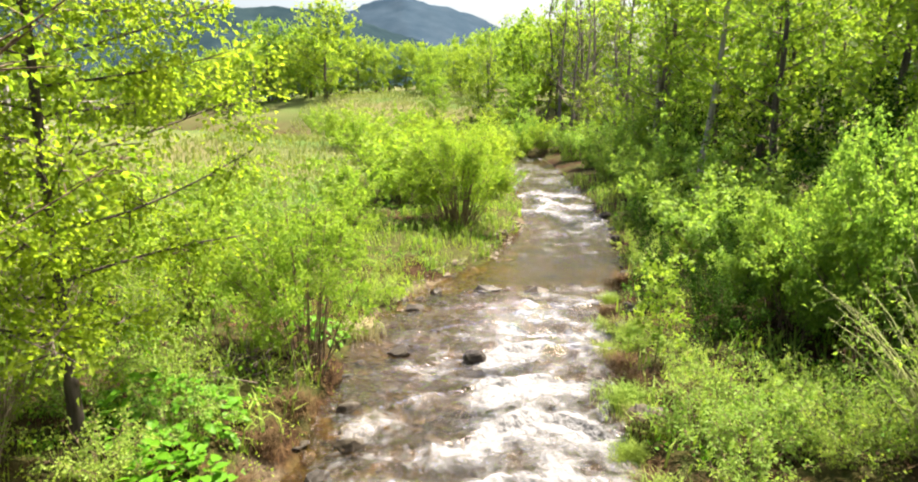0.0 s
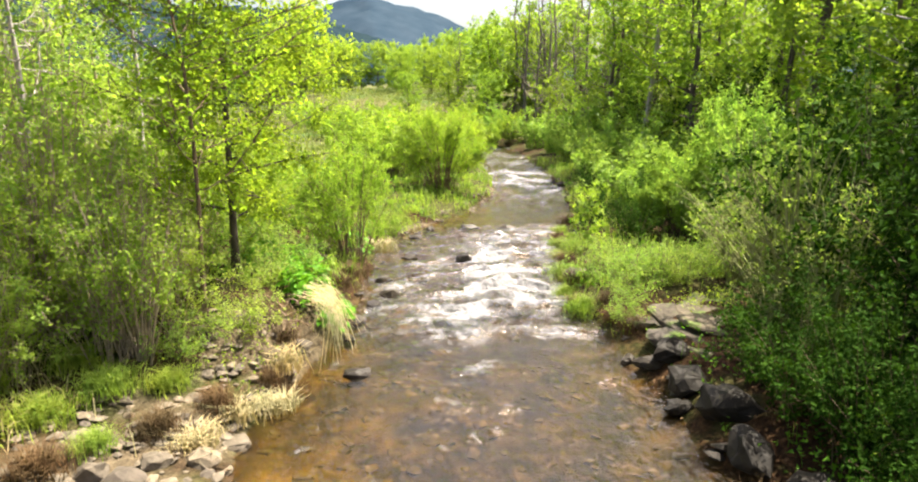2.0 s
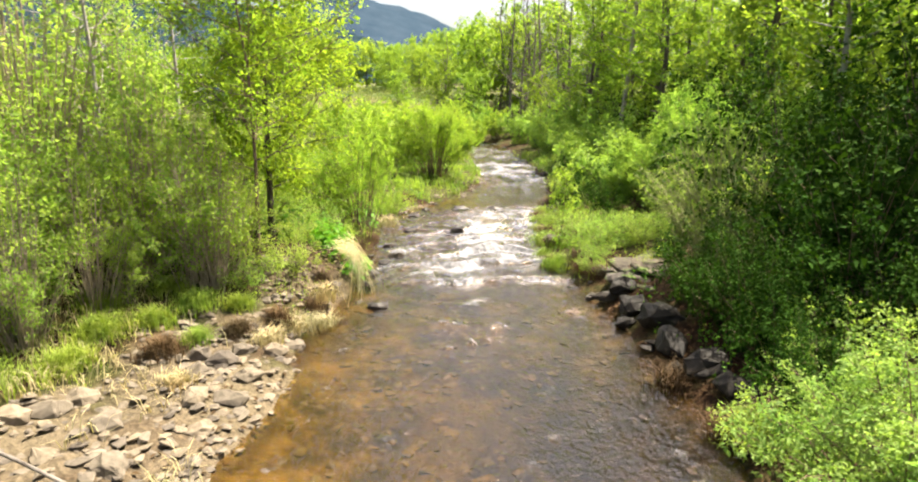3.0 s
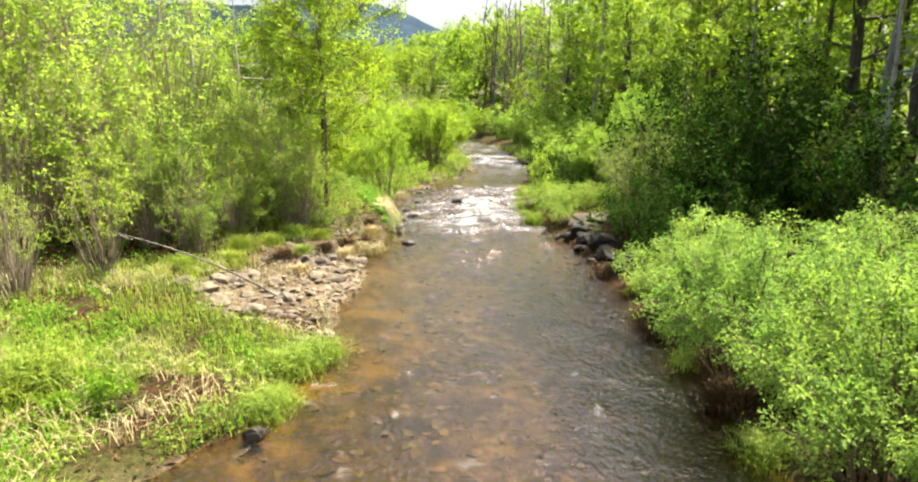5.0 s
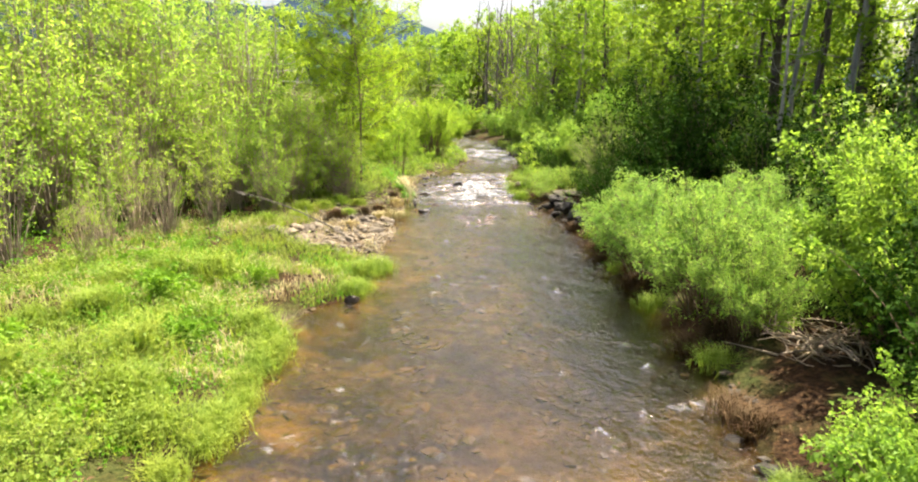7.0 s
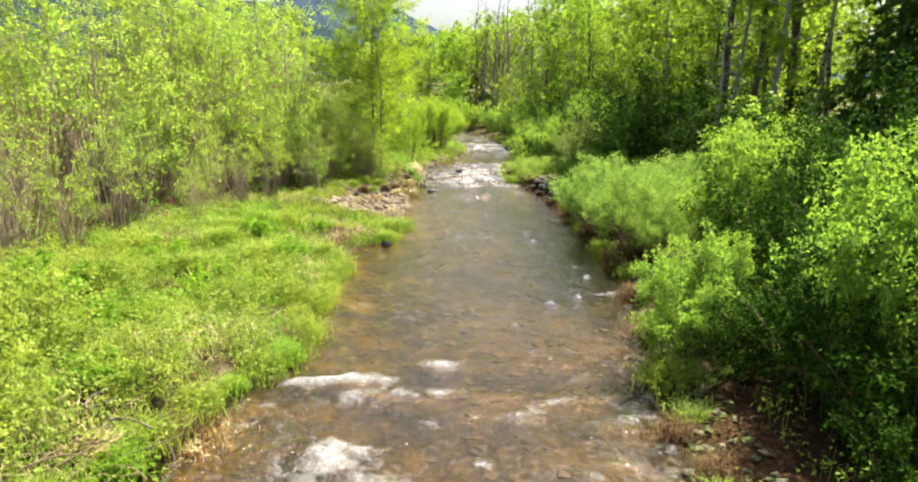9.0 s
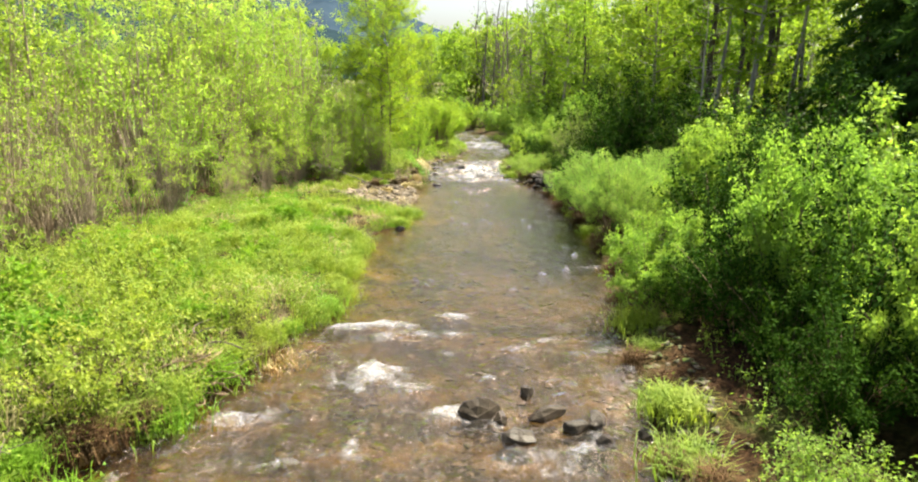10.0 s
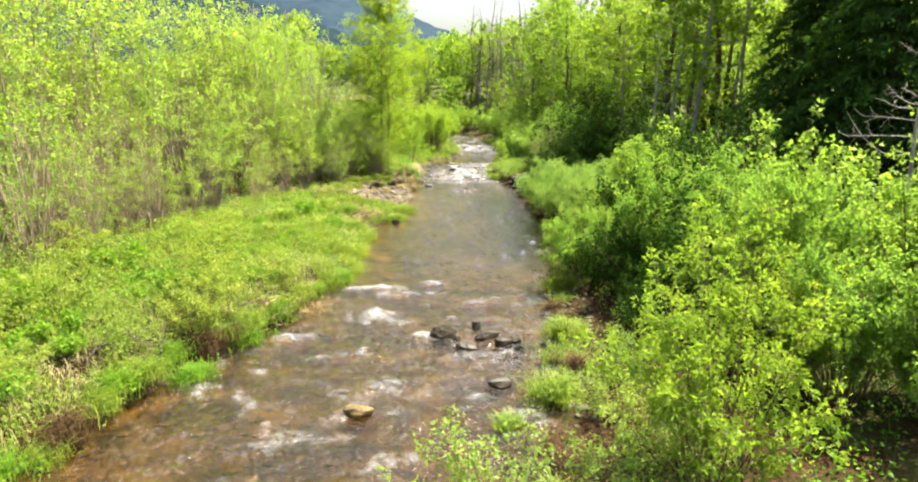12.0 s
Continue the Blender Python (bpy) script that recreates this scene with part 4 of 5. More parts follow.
weed_shrub = stand(shrub(R, "weed_clump", 1.15, 0.95, 24, 12, 12, LEAF_GRASS, BARK_STEM, (0.06, 0.03), low=0.08, thick=0.006, bare=False, far=True), -7.2, -13.2, 0)
tagged(weed_shrub, "soft light green weedy shrub on the bank", "shrub", "weedy shrubs on the low bank")
spots = []
for i in range(500):
    x, y = R.uniform(-13, -5), R.uniform(-25, -9.5)
    xl = float(np.interp(y, LEFT_Y, LEFT_X))
    if not (0.5 < xl - x < 4.8) or min([9] + [math.hypot(x - a, y - b) for a, b in spots]) < 0.85:
        continue
    spots.append((x, y))
for x, y in spots[:54]:
    again(weed_shrub, x, y, R.uniform(0, 360), R.uniform(0.6, 1.1) * (0.75 if y > -12.5 else 1.0), tall=R.uniform(0.8, 1.15))
herb_shrub = stand(shrub(R, "herb_clump", 0.6, 0.75, 20, 9, 9, LEAF_CLOVER, BARK_STEM, (0.085, 0.05), low=0.05, thick=0.005, bare=False), -6.2, -6.4, 0)
tagged(herb_shrub, "dark green leafy herb clump in the bank grass", "plant", "herb clumps on the low bank")
for x, y, s, t in [(-5.4, -8.2, 0.8, 20), (-7.4, -8.8, 1.0, 80), (-6.0, -10.4, 0.9, 140), (-8.2, -10.9, 1.1, 200), (-6.9, -12.2, 0.9, 260), (-8.9, -13.4, 1.2, 320), (-7.6, -15.2, 1.0, 30), (-9.6, -16.2, 1.2, 70), (-8.3, -17.4, 0.9, 110), (-5.0, -5.2, 0.6, 10), (-7.0, -4.6, 0.8, 50), (-8.6, -19.0, 1.0, 160), (-6.3, -14.0, 0.7, 10)]:
    again(herb_shrub, x, y, t, s)
sapling = stand(tree(R, "sapling", 1.75, 0.35, 16, 5, 9, LEAF_WILLOW, BARK_STEM, (0.1, 0.06), first=0.15, girth=0.012, lean=0.05), 2.95, 8.95, 0)
tagged(sapling, "slender yellow-green sapling at the water's edge", "sapling")

# left thicket of thin bare stems, with bushier growth in front
thicket = []
for k in range(3):
    th = shrub(R, "thicket_shrub", 4.0, 1.3, (46, 48, 66)[k], (2, 2, 1)[k], (24, 20, 18)[k], LEAF_THICKET, BARK_PALE, (0.085, 0.052), low=(0.55, 0.6, 0.66)[k], thick=0.018, flare=0.9, tuft=0.095, far=True)
    tagged(th, "thin brown-stemmed shrub with sparse pale green leaves", "shrub", "thicket on the bank")
    thicket.append(th)
th = shrub(R, "thicket_shrub", 3.2, 1.6, 36, 9, 16, LEAF_THICKET, BARK_PALE, (0.08, 0.05), low=0.2, thick=0.01, flare=0.7, tuft=0.06, far=True)
tagged(th, "leafy pale green shrub in front of the thicket", "shrub", "thicket on the bank")
thicket.append(th)
spots = []
for i in range(1400):
    x, y = R.uniform(-18, -3.4), R.uniform(-25, 9)
    edge = float(np.interp(y, [-24, -13, -10, -5, -3, -1, 0.5, 2.5, 4, 9], [-11.5, -10.2, -10.0, -8.8, -8.0, -7.2, -6.0, -4.2, -4.6, -5.4]))
    e = edge - x
    if e < -0.9 or min([9] + [math.hypot(x - a, y - b) for a, b, c in spots]) < (0.95 if e < 1 else 1.3):
        continue
    spots.append((x, y, e))
spots.sort(key=lambda s: s[2])
used = set()
for i, (x, y, e) in enumerate(spots[:96]):
    k = 3 if (e < 0.2 and i % 9 == 0) else (2 if i % 2 else (i // 2) % 2)
    s = R.uniform(0.75, 1.2) * float(np.interp(e, [-0.9, 0.5, 2.0, 4.0, 8.0], [0.42, 0.7, 1.05, 1.35, 1.8]))
    (again if k in used else stand)(thicket[k], x, y, R.uniform(0, 360), s)
    used.add(k)

for x, y, z in [(-4.2, 2.3, 0.65), (-5.0, 1.9, 0.45), (-3.7, 3.0, 0.55), (-5.3, 2.8, 0.85), (-6.4, 1.7, 0.9), (-4.9, 3.1, 0.5), (-5.7, 4.5, 0.75), (-6.4, 2.7, 0.85), (-4.4, 4.6, 0.5), (-7.4, 1.6, 1.15), (-7.0, 3.8, 1.1), (-5.6, 0.6, 0.5), (-9.6, -1.0, 1.35), (-6.2, 6.4, 1.1)]:
    again(thicket[3], x, y, R.uniform(0, 360), z)
young = tree(R, "young_tree", 6.2, 1.7, 26, 5, 26, LEAF_THICKET, BARK_PALE, (0.09, 0.06, 0.6), first=0.4, girth=0.045, lean=0.4, rise=0.6)
tagged(young, "slender young tree in pale green leaf above the thicket", "tree", "young trees in the thicket")
for i, (x, y, e) in enumerate([s for s in spots[30:] if s[2] > 1.6][::3][:17]):
    (again if i else stand)(young, x + 0.5, y + 0.4, R.uniform(0, 360), R.uniform(0.75, 1.15) * float(np.interp(e, [1.6, 5], [0.85, 1.1])))

for x, y, s in [(-9.0, 9.0, 1.2), (-10.6, 6.5, 1.2), (-8.4, 11.2, 1.2), (-13.5, -13, 1.2), (-15, -10.5, 1.3), (-14.2, -8, 1.2), (-16.5, -6, 1.35), (-14.5, -4, 1.2), (-13, -1.5, 1.15), (-16, -1, 1.3), (-11.5, 1, 1.1), (-14, 2.5, 1.25), (-17.5, -12, 1.4), (-15.5, -16, 1.3), (-9.5, 3.5, 1.0), (-12, 5.5, 1.2), (-18, 2, 1.4), (-13, -17, 1.1)]:
    again(young, x, y, R.uniform(0, 360), s)

# the wood on the right, the clump ahead and the tree line past the meadow
wood = []
for k in range(4):
    tr = tree(R, "forest_tree", 10.5 + k, 2.4, 30, 10, 18, LEAF_FOREST, BARK_TREE if k != 1 else BARK_GREY, (0.18, 0.125, 0.6), first=(0.12, 0.36, 0.26, 0.44)[k], girth=0.14 + 0.02 * k)
    tagged(tr, "tall slender woodland tree in fresh spring leaf", "tree", "trees of the wood")
    wood.append(tr)
spots, used = [], set()
for i in range(1500):
    x, y = R.uniform(6.5, 34), R.uniform(-22, 62)
    edge = float(np.interp(y, [-22, -12, -5, 0, 10, 25, 45, 62], [12, 12.5, 11.5, 9.5, 9.5, 9.8, 10.5, 7]))
    if x < edge or (y > 26 and x < 0.3 * y) or (x < 14.5 and -11 < y < 0) or min([9] + [math.hypot(x - a, y - b) for a, b in spots]) < 2.3 + 0.06 * (x - edge):
        continue
    spots.append((x, y))
spots.sort(key=lambda s: s[0] - 0.1 * s[1])
for i, (x, y) in enumerate(spots[:74]):
    k = i % 4
    (again if k in used else stand)(wood[k], x, y, R.uniform(0, 360), R.uniform(0.75, 1.1), 0.1)
    used.add(k)
pole = stand(tree(R, "pole_tree", 12.5, 2.2, 22, 7, 10, LEAF_FOREST, BARK_TREE, (0.23, 0.16, 0.6), first=0.5, girth=0.14), 10.9, 3.1, 0)
tagged(pole, "tall dark-trunked tree at the edge of the wood", "tree", "pole trees")
for x, y, s in [(13.8, 7.1, 1.0), (13.0, 19.3, 1.05), (12.4, 12.5, 0.9), (11.2, 28, 0.95), (14.5, 0.5, 1.0), (16, 10, 1.0), (11.6, 7.6, 0.85), (15.2, 15, 1.0), (10.6, 22.5, 0.8)]:
    again(pole, x, y, R.uniform(0, 360), s)
pale = stand(tree(R, "pale_trunked_tree", 12, 2.0, 20, 7, 9, LEAF_FOREST, BARK_GREY, (0.23, 0.16, 0.6), first=0.5, girth=0.1), 10.05, 3.15, 0)
tagged(pale, "tall tree with a pale grey trunk", "tree", "pale-trunked trees")
for x, y, s in [(12.6, 9.4, 0.9), (12.2, 40, 0.9), (14.6, 26, 1.0), (16.5, -6, 0.9), (11.35, 0.25, 1.0), (12.0, 0.5, 0.95)]:
    again(pale, x, y, R.uniform(0, 360), s)
under = tree(R, "understorey_tree", 5.2, 1.9, 20, 8, 10, LEAF_FOREST, BARK_TREE, (0.19, 0.13, 0.6), first=0.08, girth=0.045, lean=0.3)
tagged(under, "young understorey tree in yellow-green leaf", "tree", "understorey of the wood")
spots = []
for i in range(900):
    x, y = R.uniform(8.5, 30), R.uniform(-20, 62)
    if min([9] + [math.hypot(x - a, y - b) for a, b in spots]) < 2.5 + 0.06 * (x - 9) or x < 9.5 + 0.02 * y or (x < 14.5 and -11 < y < 0):
        continue
    spots.append((x, y))
spots.sort(key=lambda s: s[0])
for i, (x, y) in enumerate(spots[:34]):
    (again if i else stand)(under, x, y, R.uniform(0, 360), R.uniform(0.7, 1.15), 0.05)
far_tree = tree(R, "meadow_tree", 11, 5.2, 30, 12, 11, LEAF_FOREST, BARK_TREE, (0.43, 0.32, 0.6), first=0.02, girth=0.2, top_r=0.4)
stand(far_tree, -28, 95, 0)
tagged(far_tree, "rounded broadleaf tree past the meadow", "tree", "tree line past the meadow")
for i in range(18):
    again(far_tree, 36 + R.uniform(0, 10), -18 + i * 6.0, R.uniform(0, 360), R.uniform(0.8, 1.2), 0.2)
for x, y, z in [(6.6, 66, 0.8), (9.5, 63, 0.85), (8.2, 74, 0.85), (12.5, 68, 0.95), (15, 60, 0.9), (3.6, 80, 0.55), (0.2, 84, 0.5), (-4, 88, 0.5), (-18.5, 90, 1.12), (-22, 96, 0.9), (18, 72, 1.0), (5.2, 57, 0.5), (2.0, 66, 0.42), (-2.5, 68, 0.4)]:
    again(far_tree, x, y, R.uniform(0, 360), z, 0.1)
for i in range(64):
    x = -95 + i * 1.8 + R.uniform(-1.0, 1.0)
    y = (100, 112)[i % 2] + R.uniform(-6, 6) - 0.25 * max(0, x + 20)
    again(far_tree, x, y, R.uniform(0, 360), R.uniform(0.52, 0.72) * (1.0 if -15 < x < 4 else 1.3), 0.4)
hem = stand(conifer(R, "hemlock_tree", 12, 3.8), 12.4, -7.4, 0)
tagged(hem, "dark green hemlock with drooping layered boughs", "tree", "hemlocks")
again(hem, 13.0, -3.4, 130, 1.0)
again(hem, 14.5, -11.0, 40, 1.0)
dead = stand(bare_tree(R, "bare_tree", 6.5, BARK_GREY, 26), 8.0, 0.2, 0)
tagged(dead, "leafless grey tree with spreading dead twigs", "tree", "bare trees")
again(dead, 6.2, -15.2, 120, 0.82)
for x, y, t, z in [(-7.0, 6.2, 70, 0.95), (-8.6, 8.2, 200, 1.15), (-9.4, 5.0, 310, 1.1), (-6.6, 9.6, 20, 1.0)]:
    again(dead, x, y, t, z)
snag = stand(bare_tree(R, "leafless_tree", 14.5, BARK_SNAG, 44, 0.2, 0.26, 0.9), 12.9, 52, 0, 1.0, 0.1)
tagged(snag, "tall leafless dark-trunked tree beyond the bend", "tree", "leafless trees ahead")
for x, y, t, z in [(9.2, 59, 40, 0.95), (11.6, 55, 160, 0.9), (14.2, 50, 250, 0.95), (10.6, 62, 310, 1.05), (15.6, 54, 20, 1.0), (3.4, 67, 90, 0.62), (13.8, 44, 200, 0.8), (10.0, 52, 120, 0.85), (12.2, 58, 210, 1.0), (8.2, 64, 300, 0.95), (14.8, 60, 60, 1.05), (11.0, 48, 280, 0.8)]:
    again(snag, x, y, t, z, 0.1)


# ---------------------------------------------------------------- ground cover
def scatter(rng, n, x0, x1, y0, y1, keep):
    x, y = rng.uniform(x0, x1, n), rng.uniform(y0, y1, n)
    z, d = land(x, y)
    ok = keep(x, y, d)
    return np.stack([x, y, z], -1)[ok], d[ok]


def blades(rng, p, height, width, mat, name, bend=0.5):
    n = len(p)
    a = rng.uniform(0, 2 * np.pi, n)
    o = np.stack([np.cos(a), np.sin(a), 0 * a], -1)
    s = np.stack([-np.sin(a), np.cos(a), 0 * a], -1)
    h = (height * rng.uniform(0.5, 1.2, n))[:, None]
    up = np.array([0, 0, 1.0])
    w = width * 0.5
    v = np.stack([p - s * w, p + s * w, p + up * h * 0.6 + o * h * bend * 0.25 + s * w * 0.8, p + up * h * 0.6 + o * h * bend * 0.25 - s * w * 0.8, p + up * h * (1 - 0.2 * bend) + o * h * bend], 1).reshape(-1, 3)
    b = np.arange(n)[:, None] * 5
    f = np.concatenate([b + np.array([[0, 1, 2]]), b + np.array([[0, 2, 3]]), b + np.array([[3, 2, 4]])])
    return build(name, v, f, mat, False)


def weeds(rng, p, height, per, mat, size, name):
    n = len(p)
    h = np.asarray(height) * rng.uniform(0.4, 1.2, n)
    q = np.repeat(p, per, 0)
    hh = np.repeat(h, per)
    u = rng.uniform(0.1, 1, len(q))
    q = q + np.stack([rng.normal(size=len(q)) * 0.07, rng.normal(size=len(q)) * 0.07, hh * u], -1)
    v, f = leaves(rng, q, np.repeat(np.array([[0, 0, 0.5]]), len(q), 0), *size, 0.9, 1.0, far=True)
    a = rng.uniform(0, np.pi, n)
    w = np.stack([np.cos(a), np.sin(a), 0 * a], -1) * 0.004
    stalk = np.stack([p - w, p + w, p + np.stack([rng.normal(size=n) * 0.03, rng.normal(size=n) * 0.03, h], -1)], 1).reshape(-1, 3)
    return build(name, np.concatenate([v, stalk]), np.concatenate([f, np.arange(3 * n).reshape(-1, 3) + len(v)]), mat, False)


def left_bank(near, far, y0, y1, gap):
    return lambda x, y, d: (d > near) & (d < far) & (x < edges(y)[0]) & (y > y0) & (y < y1) & (fbm(x * 0.9, y * 0.9, 41) > gap)


p, d = scatter(R, 62000, -12, -2, -26, 1.5, lambda x, y, d: left_bank(0.04, 5.0, -26, 1.5, -0.2)(x, y, d) & ((y > -12) | (d > 0.05)) & ~bare(x, y, d))
tagged(new("bank_grass", blades(R, p, 0.24, 0.012, LEAF_GRASS, "bank_grass", 0.8)), "bright yellow-green grass on the low bank", "grass", kind="stuff")
p, d = scatter(R, 46000, -12, -2, -26, 2.5, lambda x, y, d: left_bank(0.05, 5.5, -26, 2.5, -0.5)(x, y, d) & (fbm(x * 0.8, y * 0.8, 71) > -0.02) & (~bare(x, y, d) | (fbm(x * 2, y * 2, 91) > 0.2)))
tagged(new("dry_grass", blades(R, p, 0.24, 0.012, STRAW, "dry_grass", 1.1)), "last year's tan grass among the green", "dry grass", kind="stuff")
p, d = scatter(R, 7000, -10, -2, -13, -2.6, lambda x, y, d: left_bank(0.1, 4.5, -13, -2.6, -0.3)(x, y, d) & ~bare(x, y, d) & (fbm(x * 0.7, y * 0.7, 79) > 0.06))
tagged(new("clover_patch", weeds(R, p, 0.16, 8, LEAF_HERB, (0.05, 0.04), "clover_patch")), "darker green clover patches in the bank grass", "herbs", kind="stuff")
p, d = scatter(R, 24000, -12, -2, -26, -2.6, lambda x, y, d: left_bank(0.06, 5.5, -26, -2.6, -0.2)(x, y, d) & ((y > -12) | (d > 0.03)) & ~bare(x, y, d) & ((y < -10) | (fbm(x * 1.1, y * 1.1, 72) > 0.0)))
tall = np.interp(p[:, 1], [-24, -13, -9, -4], [0.75, 0.62, 0.42, 0.32]) * (0.35 + 2.2 * np.clip(fbm(p[:, 0] * 0.9, p[:, 1] * 0.9, 46) + 0.22, 0, 1))
tagged(new("bank_weeds", weeds(R, p, tall, 9, LEAF_GRASS, (0.06, 0.03), "bank_weeds")), "lush light green weeds along the water", "weeds", kind="stuff")
p, d = scatter(R, 21000, -16, 10, -26, 30, lambda x, y, d: (d > 0.25) & ((x > edges(y)[1]) | (y > 3.5) | (x < -6)) & ((x < 0.5 * y) | (y > -8) | (d > 2.5)) & (fbm(x * 0.6, y * 0.6, 44) > -0.14))
tagged(new("undergrowth", weeds(R, p, 0.3, 7, LEAF_HERB, (0.075, 0.042), "undergrowth")), "green leafy undergrowth between the shrubs", "undergrowth", kind="stuff")
p, d = scatter(R, 9000, -6, 6, -3, 21, lambda x, y, d: (d > 0.02) & (d < 2.2) & np.where(x > edges(y)[1], y > 4.2, y > 2.2) & (fbm(x * 1.2, y * 1.2, 77) > -0.08))
tagged(new("bank_herbs", weeds(R, p, 0.32, 8, LEAF_WILLOW, (0.05, 0.03), "bank_herbs")), "small yellow-green herbs on the brown banks", "herbs", kind="stuff")
p, d = scatter(R, 5000, -3, 6, -22, -7, lambda x, y, d: (d > 0.05) & (d < 4) & (x > edges(y)[1]) & (((y < -12) & (d > 0.9)) | (y > -8.5)) & (fbm(x * 1.1, y * 1.1, 83) > 0.0))
tagged(new("alder_seedlings", weeds(R, p, 0.35, 9, LEAF_ALDER, (0.055, 0.036), "alder_seedlings")), "young green seedlings under the alders", "seedlings", kind="stuff")
p, d = scatter(R, 16000, -6, 9, 6, 40, lambda x, y, d: (d > 0.15) & (d < 4) & (fbm(x * 0.6, y * 0.6, 45) > -0.15))
tagged(new("point_grass", blades(R, p, 0.4, 0.035, LEAF_GRASS, "point_grass", 0.7)), "bright green grass on the gravel point", "grass", kind="stuff")
p, d = scatter(R, 14000, -20, 3, 22, 95, lambda x, y, d: d > 4)
tagged(new("meadow_grass", blades(R, p, 0.5, 0.07, MEADOW, "meadow_grass", 0.6)), "bleached tan meadow grass", "grass", kind="stuff")


# dead leaves and twigs washed up along both banks
p, d = scatter(R, 44000, -9, 8, -25, 20, lambda x, y, d: (d > 0.0) & ((d < 0.7) | ((x > edges(y)[1]) & (d < 5) & (fbm(x, y, 48) > 0.05))))
v, f = leaves(R, p + np.array([0, 0, 0.015]), R.normal(size=(len(p), 3)) * np.array([1, 1, 0.15]), 0.09, 0.035, 1.5, 0.2)
DEAD_LEAF = leaf_material("dead_leaf", (0.025, 0.014, 0.007), (0.065, 0.038, 0.02), (0.15, 0.1, 0.06), 0.1, 0.8)
tagged(new("leaf_litter", build("leaf_litter", v, f, DEAD_LEAF, False)), "brown dead leaves and twigs on the banks", "litter", kind="stuff")


def grass_tuft(x, y, n, r, h, mat, name, label):
    q = R.normal(size=(n, 2)) * r * 0.5
    pts = np.stack([q[:, 0], q[:, 1], 0 * q[:, 0]], -1)
    ob = new(name, blades(R, pts, h, 0.014, mat, name, 0.9))
    ob.location = (x, y, max(ground_z(x, y), -0.02) - 0.02)
    return tagged(ob, label, "grass tuft", "grass tufts at the water", "stuff")


for x, y, r, h in [(-0.9, -17.2, 0.4, 0.3), (-0.6, -16.4, 0.3, 0.25), (-2.2, -19.05, 0.16, 0.18), (-0.15, -14.5, 0.22, 0.22), (2.35, 7.0, 0.28, 0.25), (-5.6, -14.4, 0.25, 0.25), (-6.4, -16.0, 0.25, 0.25), (-7.2, -17.6, 0.3, 0.3), (2.5, 9.9, 0.25, 0.2), (2.75, 11.0, 0.3, 0.25), (-1.5, -18.3, 0.3, 0.25)]:
    grass_tuft(x, y, 320, r, h, LEAF_GRASS, "grass_tuft", "vivid green grass tuft at the water's edge")
for x, y, r, h in [(-2.45, 3.0, 0.25, 0.35), (-2.7, 1.9, 0.22, 0.3), (-2.35, 2.3, 0.2, 0.3), (-5.9, -14.9, 0.2, 0.2), (-5.0, -14.15, 0.34, 0.1), (-5.2, -14.4, 0.3, 0.12), (-2.9, 1.2, 0.2, 0.25), (-3.6, -0.2, 0.2, 0.2), (-1.7, 10.6, 0.3, 0.4)]:
    grass_tuft(x, y, 200, r, h, STRAW, "straw_tuft", "dry tan grass tuft on the eroded bank")


def hummock(name, label, mat, n, r, h, width, leafy):
    q = R.normal(size=(n, 2)) * r * 0.45
    dome = h * 0.35 * np.exp(-(q ** 2).sum(1) / (r * r * 0.4))
    pts = np.stack([q[:, 0], q[:, 1], dome], -1)
    ob = tagged(new(name), label, "grass tuft", "hummocks along the banks")
    part("grass_mass", blades(R, pts, h, width, mat, "grass_mass", 1.0), ob)["kind"] = "stuff"
    if leafy:
        part("foliage", weeds(R, pts[:leafy], h * 0.9, 5, mat, (0.055, 0.028), "foliage"), ob)["kind"] = "stuff"
    return ob


green = [stand(hummock("grass_hummock", "shaggy green grass hummock on the bank", LEAF_GRASS, 420, 0.34, 0.3, 0.011, 60), -4.6, -7.2, 0),
         stand(hummock("grass_hummock", "leafy green grass hummock on the bank", LEAF_GRASS, 240, 0.4, 0.36, 0.012, 130), -5.0, -10.2, 0)]
clover = stand(hummock("grass_hummock", "deep green grass hummock at the water", LEAF_CLOVER, 360, 0.34, 0.3, 0.012, 80), -6.5, -17.2, 0)
tan = stand(hummock("dead_grass_hummock", "brown dead grass hummock on the bank", DEAD_LEAF, 380, 0.3, 0.3, 0.01, 0), 1.75, -8.4, 0)
for k in range(46):
    y = -24 + k * 0.47 + R.uniform(-0.15, 0.15)
    x = float(edges(np.array([y]))[0][0]) - R.uniform(-0.06, 0.16)
    if (y < -3.6 or y > 4) and abs(y + 6.4) > 0.7:
        # downstream, every fifth is dark brown to read as a shadowed undercut hollow
        again(green[k % 2] if y > -11.5 else (tan if k % 5 == 1 else (clover if k % 2 else green[1])), x, y, R.uniform(0, 360), R.uniform(0.6, 1.1))
for k in range(22):
    y = R.uniform(-12.5, -4.2)
    x = float(edges(np.array([y]))[0][0]) - R.uniform(0.5, 4.2)
    again(green[k % 2], x, y, R.uniform(0, 360), R.uniform(0.8, 1.4))
for k in range(44):
    y = -21 + k * 0.8 + R.uniform(-0.3, 0.3)
    x = float(edges(np.array([y]))[1][0]) + R.uniform(-0.02, 0.3)
    if not 0.4 < y < 4.4:
        again(tan if k % 3 else green[k % 2], x, y, R.uniform(0, 360), R.uniform(0.6, 1.1))


